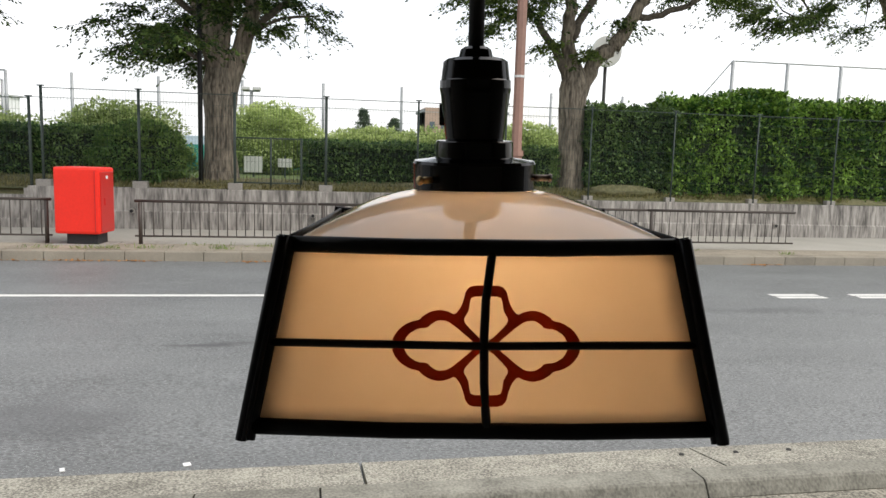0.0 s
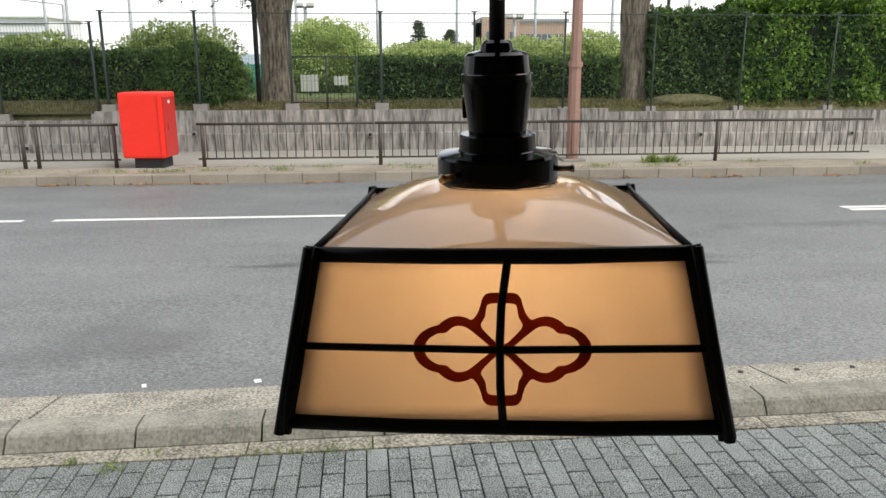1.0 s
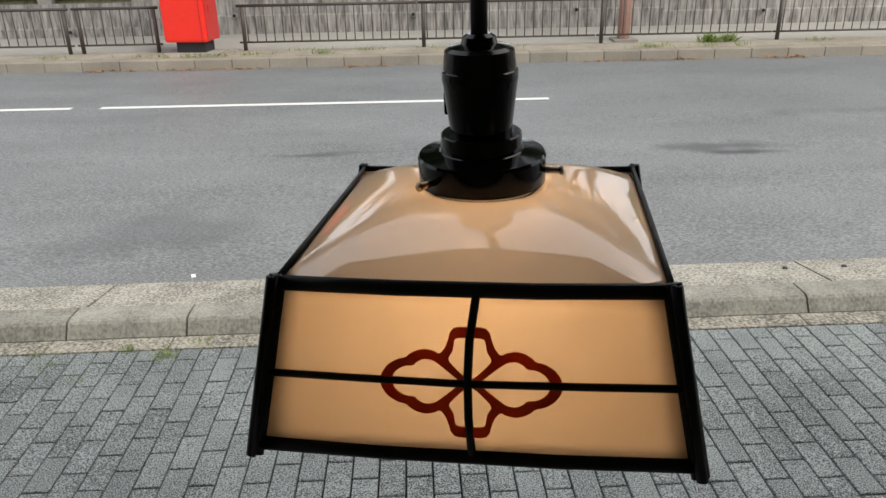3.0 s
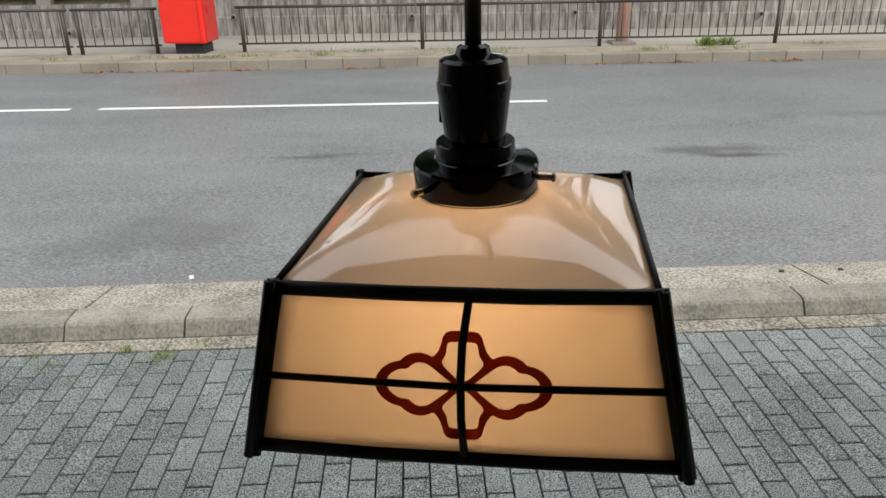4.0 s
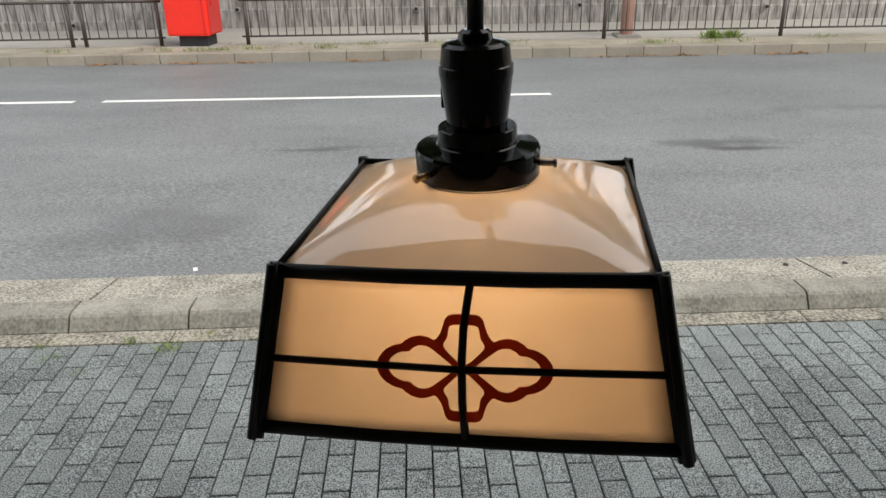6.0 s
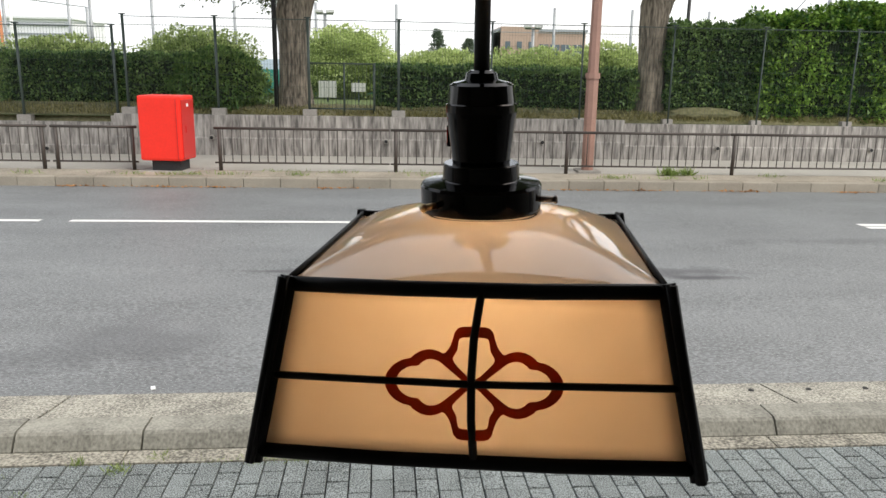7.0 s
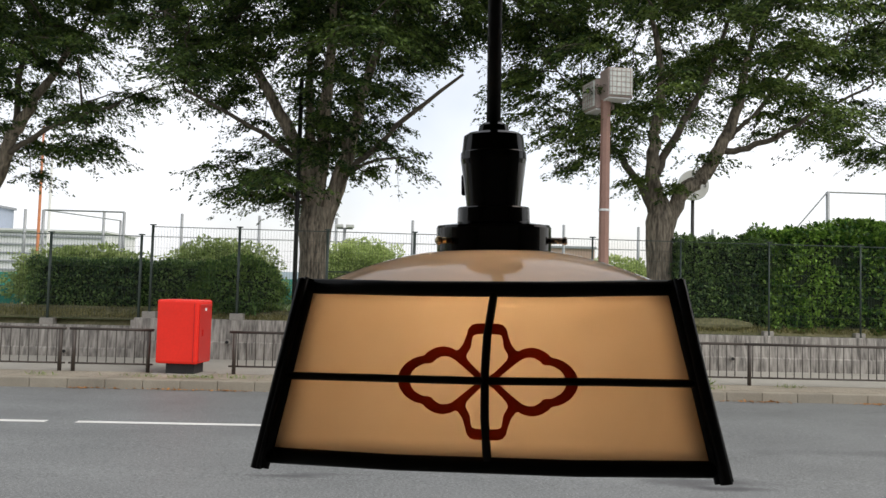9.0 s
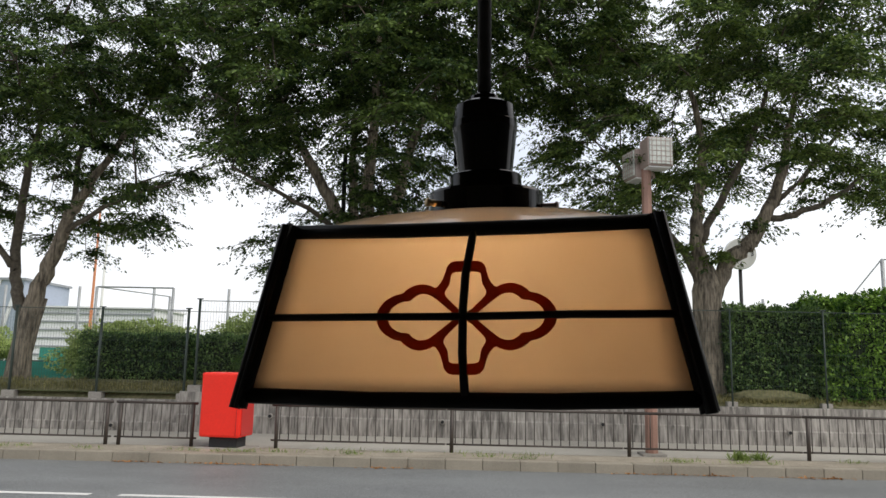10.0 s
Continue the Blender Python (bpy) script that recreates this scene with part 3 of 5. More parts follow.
lamp_head(-0.08, 0.28, 5.3, -75)

# ---- mesh fence on the wall ----
def mesh_panel(f, x0, x1, z0, z1, dz=0.2):
    bm = bmesh.new()
    n = int(round((x1 - x0) / 0.06))
    for i in range(1, n):
        x = x0 + (x1 - x0) * i / n
        tube(bm, ((x, 0, z0), (x, 0, z1)), 0.0025, 3, False)
    k = int((z1 - z0) / dz)
    for i in range(k + 1):
        z = z0 + (z1 - z0) * i / k
        tube(bm, ((x0, 0, z), (x1, 0, z)), 0.0024 if i < k else 0.011, 4, False)
    return part("mesh_panel", bm, M["netpost"], f, "green welded wire mesh")


def mesh_fence(xs, z0, z1, last_label):
    f = thing("mesh_fence", pose(0, 15.1, 0), last_label, "fence", "mesh fences on the wall")
    for x in xs:
        part("post", tube(bmesh.new(), ((x, 0, z0 - 0.08), (x, 0, z1)), 0.03 if x < 1 else 0.021, 8), M["netpost"], f, smooth=True)
        part("cap", boxm((x, 0, z1 + 0.01), (0.13, 0.04, 0.025), 0.005), M["netpost"], f)
        part("footing", boxm((x, 0.05, z0 + 0.03), (0.28, 0.2, 0.16), 0.015) if x < 1 else boxm((x, 0.06, z0 - 0.06), (0.22, 0.14, 0.14), 0.015), M["footing"], f, "concrete footing block")
    for a, b in zip(xs, xs[1:]):
        mesh_panel(f, a, b, z0 + 0.12, z1 - 0.03)


mesh_fence([-5.645, -3.845, -2.0, -0.17, 1.74, 3.63, 5.54, 7.47, 9.48, 11.45, 13.4], 0.92, 2.83, "tall dark green wire mesh fence on concrete footings")
mesh_fence([-15.15 + 1.856 * i for i in range(6)], 0.74, 2.62, "dark green wire mesh fence on lower footings")

gate = thing("mesh_gate", pose(-1.3, 15.3, 0.9), "low dark green mesh gate between tree and hedge", "gate")
for x in (-0.72, 0.0, 0.62):
    part("post", tube(bmesh.new(), ((x, 0, -0.05), (x, 0, 1.08)), 0.022, 8), M["netpost"], gate, smooth=True)
for z in (0.14, 1.06):
    part("rail", tube(bmesh.new(), ((-0.72, 0, z), (0.62, 0, z)), 0.016, 6), M["netpost"], gate, smooth=True)
bm = bmesh.new()
for i in range(1, 17):
    tube(bm, ((-0.72 + 1.34 * i / 17, 0, 0.14), (-0.72 + 1.34 * i / 17, 0, 1.06)), 0.004, 4, False)
part("infill", bm, M["netpost"], gate, "thin upright wires")

# ---- plants ----
def hedge(x0, x1, y0, y1, z0, z1, count, material, label, seed, size=0.075, lumps=0.07, rise=0.0):
    rng = np.random.default_rng(seed)
    h = thing("hedge", pose((x0 + x1) / 2, (y0 + y1) / 2, z0), label, "hedge", "clipped hedges")
    w, d, t = x1 - x0, y1 - y0, z1 - z0
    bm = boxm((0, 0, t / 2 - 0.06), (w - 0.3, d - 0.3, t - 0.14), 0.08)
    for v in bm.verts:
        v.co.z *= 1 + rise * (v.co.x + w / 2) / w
    # solid filling whose near-black colour stands for the shade among the leaves
    part("core", bm, M["hedgeshade"], h, "solid filling, its colour darker than the leaves")
    a = np.array([w * t, w * d, d * t, d * t])
    face = rng.choice(4, size=count, p=a / a.sum())
    u, v = rng.random(count) - 0.5, rng.random(count) - 0.5
    pos, out = np.zeros((count, 3)), np.zeros((count, 3))
    f = face == 0
    pos[f] = np.c_[u[f] * w, np.full(f.sum(), -d / 2), (v[f] + 0.5) * t]
    out[f] = (0, -1, 0.15)
    f = face == 1
    pos[f] = np.c_[u[f] * w, v[f] * d, np.full(f.sum(), t)]
    out[f] = (0, 0, 1)
    f = face == 2
    pos[f] = np.c_[np.full(f.sum(), -w / 2), u[f] * d, (v[f] + 0.5) * t]
    out[f] = (-1, 0, 0.15)
    f = face == 3
    pos[f] = np.c_[np.full(f.sum(), w / 2), u[f] * d, (v[f] + 0.5) * t]
    out[f] = (1, 0, 0.15)
    bulge = np.array([noise.noise(Vector(p) * 2.1 + Vector((seed, 0, 0))) + 0.5 * noise.noise(Vector(p) * 6 + Vector((0, seed, 0))) for p in pos])
    pos += out * (bulge[:, None] * lumps - 0.16 * rng.random(count)[:, None])
    keep = np.array([noise.noise(Vector(p) * 6.5 + Vector((seed, seed, 0))) > -0.22 - 0.3 * rng.random() for p in pos])
    pos[:, 2] *= 1 + rise * (pos[:, 0] + w / 2) / w
    pos, out = pos[keep], out[keep]
    count = len(pos)
    leaves("foliage", pos, out * 0.6 + rng.normal(size=(count, 3)) * 0.7, size, size * 0.55, material, h, rng)
    return h


def bush(x, y, z, rx, ry, rz, count, material, label, seed, size=0.08, core="hedgeshade"):
    rng = np.random.default_rng(seed)
    h = thing("bush", pose(x, y, z), label, "bush", "bushes behind the fence")
    bm = bmesh.new()
    bmesh.ops.create_icosphere(bm, subdivisions=3, radius=1)
    for v in bm.verts:
        v.co *= 0.78 + 0.2 * noise.noise(v.co * 2 + Vector((seed, 0, 0)))
        v.co = Vector((v.co.x * rx, v.co.y * ry, v.co.z * rz + rz * 0.8))
    # solid filling; inner shade is in its colour, near-black unless core is given
    part("core", bm, M[core], h, "solid filling, its colour darker than the leaves")
    q = rng.normal(size=(count, 3))
    q /= np.linalg.norm(q, axis=1, keepdims=True)
    r = np.array([0.92 + 0.28 * noise.noise(Vector(p) * 2.2 + Vector((seed, 0, 0))) + 0.12 * noise.noise(Vector(p) * 7) for p in q]) - 0.16 * rng.random(count) ** 2
    pos = q * r[:, None] * np.array((rx, ry, rz)) + np.array((0, 0, rz * 0.8))
    leaves("foliage", pos, q * 0.7 + rng.normal(size=(count, 3)) * 0.6, size, size * 0.55, material, h, rng)
    return h


def tree(name, x, y, z, trunk, limbs, crown, count, per, seed, label, material, size=0.096, sprays=()):
    """A tapered trunk, hand-set limbs, branches that grow from them to the sprays of the crown, and the leaves."""
    rng = np.random.default_rng(seed)
    t = thing("tree", pose(x, y, z), label, "tree", "street trees")
    bm = bmesh.new()
    tube(bm, [p for p, _ in trunk], [r for _, r in trunk], 18, True)
    for v in bm.verts:
        v.co += Vector((v.co.x, v.co.y, 0)) * 0.16 * noise.noise(Vector((v.co.x * 5, v.co.y * 5, v.co.z * 1.3)))
    part("trunk", bm, M["bark"], t, smooth=True)
    nodes = []
    for limb in limbs:
        bm = bmesh.new()
        pts, rr = [Vector(p) for p, _ in limb], [r for _, r in limb]
        fine, fr = [], []
        for a in range(len(pts) - 1):
            p0, p1, p2, p3 = pts[max(a - 1, 0)], pts[a], pts[a + 1], pts[min(a + 2, len(pts) - 1)]
            for s in range(5):
                f = s / 5
                p = 0.5 * (2 * p1 + (p2 - p0) * f + (2 * p0 - 5 * p1 + 4 * p2 - p3) * f ** 2 + (3 * p1 - p0 - 3 * p2 + p3) * f ** 3)
                if a or s:
                    p = p + Vector(rng.normal(size=3)) * 0.022
                fine.append(p)
                fr.append(rr[a] * (1 - f) + rr[a + 1] * f)
        fine.append(pts[-1])
        fr.append(rr[-1])
        tube(bm, fine, fr, 10)
        part("limb", bm, M["bark"] if rr[0] > 0.15 else M["limbbark"], t, smooth=True)
        for p, r in list(zip(fine, fr))[3:]:
            nodes.append((p, r))
    (cx, cy, cz), (rx, ry, rz), low = crown
    cents = [Vector(p) for p in sprays]
    tries = 0
    while len(cents) < count and tries < 20000:
        tries += 1
        q = rng.normal(size=3)
        q /= np.linalg.norm(q)
        r = rng.random() ** 0.45
        p = Vector((cx + q[0] * r * rx, cy + q[1] * r * ry, cz + q[2] * r * rz))
        floor = low(p.x, p.y)
        if p.z < floor or noise.noise(p * 0.62 + Vector((seed * 3.1, 0, 0))) < (-0.12 if p.z < 5.5 else -0.3):
            continue
        cents.append(p)
    cents.sort(key=lambda p: min((p - n[0]).length for n in nodes[:200]))
    bm = bmesh.new()
    keep = [n[0] for n in nodes]
    arr = np.array([tuple(k) for k in keep])
    lp_pos, lp_dir = [], []
    for p in cents:
        dd = np.linalg.norm(arr - np.array(tuple(p)), axis=1)
        i = int(dd.argmin())
        a = keep[i]
        mid = a.lerp(p, 0.5) + Vector((0, 0, 0.12 * dd[i])) + Vector(rng.normal(size=3)) * 0.08 * dd[i]
        r0 = min(0.05, 0.012 + 0.013 * dd[i])
        tube(bm, (a, a.lerp(mid, 0.5) + Vector(rng.normal(size=3)) * 0.03, mid, p), (r0, r0 * 0.8, r0 * 0.6, 0.007), 4, False)
        keep += [mid, p]
        arr = np.vstack([arr, tuple(mid), tuple(p)])
        out = Vector((p.x - cx, p.y - cy, 0))
        out = out.normalized() if out.length > 0.1 else Vector((1, 0, 0))
        # a layered, slightly drooping fan of twigs, with the leaves in rows along them
        nl = int(per * (0.6 + 0.8 * rng.random()))
        rad = 0.6 + 0.6 * rng.random()
        kt = 15
        base = math.atan2(out.y, out.x)
        ta = base + rng.normal(size=kt) * 1.15
        tl = rad * (0.55 + 0.6 * rng.random(kt))
        tz = rng.normal(size=kt) * 0.10
        who, s = rng.integers(kt, size=nl), rng.random(nl) ** 0.8
        a, rr = ta[who], tl[who] * s
        off = rng.normal(size=nl) * 0.055 * (0.4 + s)
        ox = rr * np.cos(a) - off * np.sin(a)
        oy = rr * np.sin(a) + off * np.cos(a)
        dz = tz[who] * (0.3 + s) - 0.12 * rr - 0.24 * rr ** 2 + rng.normal(size=nl) * 0.028
        lp_pos.append(np.c_[p.x + ox, p.y + oy, p.z + dz])
        turn = a + np.where(rng.random(nl) < 0.5, 0.8, -0.8)
        lp_dir.append(np.c_[np.cos(turn), np.sin(turn), np.full(nl, -0.4)] + rng.normal(size=(nl, 3)) * 0.3)
        for k in range(0, kt, 3):
            e = Vector((p.x + tl[k] * math.cos(ta[k]), p.y + tl[k] * math.sin(ta[k]), p.z + tz[k] * 1.3 - 0.12 * tl[k] - 0.24 * tl[k] ** 2))
            tube(bm, (p, p.lerp(e, 0.5) + Vector((0, 0, 0.05)), e), (0.008, 0.006, 0.003), 3, False)
    part("branchwork", bm, M["twig"], t)["kind"] = "stuff"
    leaves("crown", np.vstack(lp_pos), np.vstack(lp_dir), size, size * 0.45, material, t, rng)
    return t


hedge(-8.52, -4.5, 15.75, 16.9, 0.86, 2.08, 16000, M["hedgeleaf"], "dense dark green clipped hedge behind the mesh fence", 3)
bush(-3.96, 15.72, 0.92, 1.05, 0.5, 0.72, 10000, M["bushleaf"], "rounded dark green clipped bush behind the mesh fence", 5)
hedge(-0.69, 5.05, 15.7, 16.5, 0.84, 1.95, 13000, M["hedgeleaf"], "low dark green clipped hedge behind the mesh fence", 7)
hedge(5.66, 7.9, 15.45, 16.8, 0.9, 2.9, 17000, M["hedgeleaf"], "tall dense dark green hedge", 9, 0.08, 0.2)
hedge(7.62, 15.5, 15.35, 17.0, 0.86, 3.12, 42000, M["vineleaf"], "tall bright green leafy hedge", 11, 0.10, 0.26, 0.03)
bush(9.95, 16.0, 2.75, 0.85, 0.6, 0.42, 5000, M["vineleaf"], "heap of bright leafy shoots on the tall hedge", 13, 0.09)


def low1(px, py):
    return max(2.3 + 0.4 * abs(px + 1.1), min(6.3, 3.6 + 1.4 * (-1.6 - px)), min(6.3, 4.0 + 1.4 * (px - 1.1)))


tree("tree", -2.42, 16.1, 0.9,
     [((0, 0, -0.15), 0.52), ((0, 0, 0.1), 0.42), ((0.01, 0, 0.7), 0.33), ((0, 0, 1.5), 0.31), ((0, 0, 2.1), 0.36), ((0, 0, 2.5), 0.3)],
     [[((-0.08, 0, 2.1), 0.22), ((-0.22, 0, 3.4), 0.19), ((-0.7, -0.2, 4.3), 0.14), ((-1.5, -0.6, 5.8), 0.08), ((-2.3, -1, 7.6), 0.04)],
      [((0.12, 0, 1.9), 0.22), ((0.4, 0, 2.8), 0.2), ((0.64, 0, 3.6), 0.17), ((0.86, 0.1, 4.6), 0.14), ((1.2, 0.3, 6.0), 0.09), ((2.2, 0.6, 8.5), 0.03)],
      [((0.0, 0, 2.2), 0.2), ((0.15, -0.2, 4.0), 0.16), ((0.3, -0.8, 5.8), 0.1), ((0.5, -1.6, 7.8), 0.05)],
      [((0.0, 0.1, 2.4), 0.16), ((-0.3, 0.8, 4.4), 0.12), ((-0.5, 1.6, 6.8), 0.05)],
      [((0.6, 0, 3.2), 0.09), ((1.8, -0.5, 4.3), 0.06), ((3.2, -0.9, 5.4), 0.03)],
      [((-0.3, 0, 3.5), 0.08), ((-1.4, -0.4, 4.2), 0.05), ((-2.8, -0.8, 4.9), 0.03)],
      [((-0.18, 0, 2.5), 0.05), ((-0.9, -0.3, 2.9), 0.035), ((-1.6, -0.5, 2.9), 0.02)],
      [((0.45, 0, 2.9), 0.05), ((1.2, -0.4, 3.5), 0.035), ((2.1, -0.6, 3.6), 0.02)]],
     ((0.5, -0.7, 8.0), (5.3, 4.7, 6.2), low1), 690, 480, 21, "large street tree with forked ridged trunk and layered dark crown", M["leaf"],
     sprays=((-1.2, -0.3, 2.75), (-1.7, -0.5, 2.85), (-0.9, -0.4, 3.2), (-2.1, -0.5, 3.3), (-1.5, -0.3, 3.6), (1.1, -0.4, 3.3), (1.8, -0.5, 3.5), (1.4, -0.3, 3.9), (0.3, -0.5, 3.9)))


def low2(px, py):
    return 3.3 if px < -1.0 else 4.2 if px < 0.7 else 4.3


tree("tree", 5.43, 16.0, 0.9,
     [((0, 0, -0.15), 0.403), ((0, 0, 0.1), 0.336), ((-0.03, 0, 0.9), 0.286), ((-0.05, 0, 1.9), 0.294), ((-0.05, 0, 2.4), 0.336), ((-0.04, 0, 2.75), 0.26), ((-0.03, 0, 3.0), 0.12)],
     [[((0.1, 0, 2.3), 0.202), ((0.5, 0, 3.1), 0.176), ((0.95, 0, 3.5), 0.168), ((1.3, 0, 4.1), 0.151), ((1.8, 0.1, 5.2), 0.109), ((2.0, 0.2, 6.2), 0.076), ((2.5, 0.3, 8), 0.034)],
      [((1.25, 0, 4.05), 0.084), ((1.75, -0.1, 4.1), 0.076), ((2.7, -0.2, 4.45), 0.059), ((3.3, -0.3, 4.9), 0.042), ((4.6, -0.5, 5.6), 0.021)],
      [((1.3, 0.0, 4.2), 0.076), ((2.2, 0.1, 5.0), 0.059), ((3.2, 0.1, 6.3), 0.034)],
      [((-0.12, 0, 2.5), 0.193), ((-0.19, 0, 3.3), 0.168), ((-0.2, 0, 4.4), 0.134), ((-0.1, -0.2, 5.4), 0.101), ((-0.5, -0.5, 7.3), 0.042)],
      [((-0.15, 0, 3.5), 0.109), ((0.2, 0, 4.2), 0.092), ((0.9, -0.1, 5.6), 0.076), ((1.4, -0.2, 7), 0.042)],
      [((-0.2, 0, 2.5), 0.109), ((-0.55, -0.1, 3.2), 0.092), ((-1.14, -0.2, 3.95), 0.076), ((-1.7, -0.3, 4.7), 0.050), ((-2.8, -0.6, 5.8), 0.025)]],
     ((0.6, -0.5, 7.5), (5.0, 4.2, 5.2), low2), 400, 460, 31, "large street tree with spreading bare limbs and a lighter open crown", M["leafwarm"],
     sprays=((-0.5, -0.4, 3.3), (0.25, -0.4, 3.2), (-1.3, -0.4, 3.9), (-1.7, -0.3, 4.3), (-0.9, -0.5, 4.4), (0.7, -0.3, 3.9)))


def low3(px, py):
    return 3.2 + 0.12 * abs(px - 1)


tree("tree", -10.08, 16.2, 0.8,
     [((0, 0, -0.15), 0.38), ((0, 0, 0.1), 0.3), ((0.03, 0, 0.8), 0.24), ((0.14, 0, 1.6), 0.22), ((0.24, 0, 2.1), 0.2)],
     [[((0.18, 0, 1.7), 0.19), ((0.34, 0, 2.5), 0.175), ((0.62, 0, 3.3), 0.155), ((1.0, -0.1, 4.2), 0.13), ((1.7, -0.2, 5.3), 0.08), ((2.6, -0.4, 6.6), 0.04)],
      [((0.06, 0, 1.6), 0.15), ((-0.2, 0, 2.2), 0.13), ((-0.38, 0.1, 3.2), 0.11), ((-0.3, 0.1, 5.4), 0.08), ((0.1, 0.2, 7.6), 0.04)],
      [((-0.3, 0, 2.7), 0.08), ((-1.0, -0.1, 3.6), 0.07), ((-1.7, -0.2, 4.8), 0.05), ((-2.2, -0.3, 6.4), 0.03)],
      [((0.75, 0, 3.6), 0.07), ((1.9, -0.3, 4.2), 0.05), ((3.3, -0.5, 4.7), 0.03)],
      [((0.9, 0, 4.0), 0.08), ((0.8, 0.3, 5.6), 0.06), ((1.1, 0.4, 7.6), 0.03)]],
     ((0.6, -0.5, 6.9), (4.2, 4.0, 4.9), low3), 290, 460, 41, "street tree with a slanting trunk and layered dark crown", M["leaf"])


def low4(px, py):
    return 4.0 + 0.2 * abs(px)


tree("tree", 14.6, 16.2, 0.85,
     [((0, 0, -0.15), 0.45), ((0, 0, 0.1), 0.36), ((0, 0, 1.2), 0.3), ((0, 0, 2.6), 0.28)],
     [[((0, 0, 2.4), 0.2), ((-0.9, 0, 4), 0.15), ((-2, -0.2, 5.4), 0.08), ((-3.2, -0.4, 6.6), 0.04)],
      [((0, 0, 2.4), 0.2), ((0.3, 0, 4.4), 0.15), ((0.6, 0, 7), 0.06)]],
     ((-0.6, -0.5, 7.0), (4.2, 3.8, 4.6), low4), 190, 420, 51, "street tree overhanging the tall hedge", M["leafwarm"],
     sprays=((-5.4, -0.5, 4.5), (-4.9, -0.4, 4.2), (-4.4, -0.6, 4.0), (-4.0, -0.4, 4.3), (-3.4, -0.5, 4.1), (-4.7, -0.3, 4.8), (-3.0, -0.4, 4.6)))
for tx, sd in ((-18.0, 53), (22.0, 55)):
    tree("tree", tx, 16.2, 0.8,
         [((0, 0, -0.15), 0.42), ((0, 0, 0.1), 0.34), ((0, 0, 1.2), 0.28), ((0, 0, 2.6), 0.26)],
         [[((0, 0, 2.4), 0.2), ((-0.8, 0, 4), 0.14), ((-1.9, -0.2, 6.4), 0.06)], [((0, 0, 2.4), 0.2), ((0.8, 0, 4.4), 0.14), ((1.5, 0, 7.4), 0.06)]],
         ((0, -0.5, 6.8), (4.0, 3.8, 4.6), low4), 130, 300, sd, "street tree with a broad layered crown along the road", M["leaf"], 0.13)

# ---- beyond the fence ----
for bx, by, rx, rz, sd in ((-9.5, 21, 2.3, 1.0, 61), (-5.9, 21.5, 1.9, 1.18, 62), (-2.1, 27, 2.0, 1.45, 63), (1.4, 25, 1.8, 1.0, 67), (3.9, 24, 2.2, 1.0, 64), (6.7, 24, 2.0, 1.1, 65), (-17.5, 25, 2.4, 1.0, 66)):
    bush(bx, by, 0.84, rx, 1.2, rz, 8000, M["lightleaf"], "loose light green shrub in the park", sd, 0.12, "lightcore")

court = thing("court_fence", pose(0, 30, 0.84), "row of tall grey posts round a sports court", "fence")
for k in range(-6, 8):
    part("post", tube(bmesh.new(), ((k * 3.14 - 0.3, 0, 0), (k * 3.14 - 0.3, 0, 3.56)), 0.06, 8), M["galv"], court, smooth=True)
part("top_wire", tube(bmesh.new(), ((-19.4, 0, 2.6), (21.5, 0, 2.6)), 0.02, 4), M["galv"], court)
part("screen", boxm((3, 0.1, 0.5), (41, 0.03, 1.0)), M["teal"], court, "teal wind screen")

for sx, sz, w, h in ((-2.47, 1.24, 0.57, 0.52), (-1.48, 1.31, 0.45, 0.28)):
    b = thing("notice_board", pose(sx, 24, 0.84), "plain white notice board on a post", "sign", "notice boards in the park")
    part("panel", boxm((0, 0, sz - 0.84), (w, 0.03, h), 0.004), M["sign"], b)
    part("post", tube(bmesh.new(), ((0, 0.04, 0), (0, 0.04, sz - 0.6)), 0.03, 8), M["netpost"], b)

# clock on a pole
ck = thing("park_clock", pose(9.14, 24, 0.84), "round white park clock on a black pole", "clock")
part("pole", tube(bmesh.new(), ((0, 0, 0), (0, 0, 4.0)), 0.06, 10), M["ink"], ck, smooth=True)
disc = turned([(0.0001, -0.09), (0.5, -0.09), (0.52, -0.05), (0.52, 0.05), (0.5, 0.08), (0.0001, 0.08)], 40)
bmesh.ops.transform(disc, matrix=pose(0, -0.05, 4.5, 90), verts=disc.verts)
face = part("face", disc, M["clockface"], ck)


def text(body_text, size, material, name, parent, m):
    cu = bpy.data.curves.new(name, "FONT")
    cu.body, cu.size, cu.extrude, cu.align_x, cu.align_y = body_text, size, 0.004, "CENTER", "CENTER"
    tmp = bpy.data.objects.new(name, cu)
    me = bpy.data.meshes.new_from_object(tmp)
    bpy.data.objects.remove(tmp)
    me.materials.append(material)
    ob = new(name, me)
    ob.parent = parent
    ob.matrix_local = m
    return ob


for word, a in (("12", 90), ("3", 0), ("6", 270), ("9", 180)):
    text(word, 0.24, M["ink"], "numeral", ck, pose(0.36 * math.cos(radians(a)), -0.15, 4.5 + 0.36 * math.sin(radians(a)), 90))

# far buildings and hills
bl = thing("apartment_building", pose(16.9, 95, 0.84), "low brown brick building far beyond the park", "building")
part("wall", boxm((0, 0, 3.0), (10.3, 8, 6.0)), M["brown"], bl)
part("roof", boxm((0, 0, 6.15), (10.7, 8.4, 0.3)), M["slate"], bl)
part("stair_block", boxm((-2.9, -0.3, 3.25), (4.5, 8.3, 6.5)), M["brown"], bl)
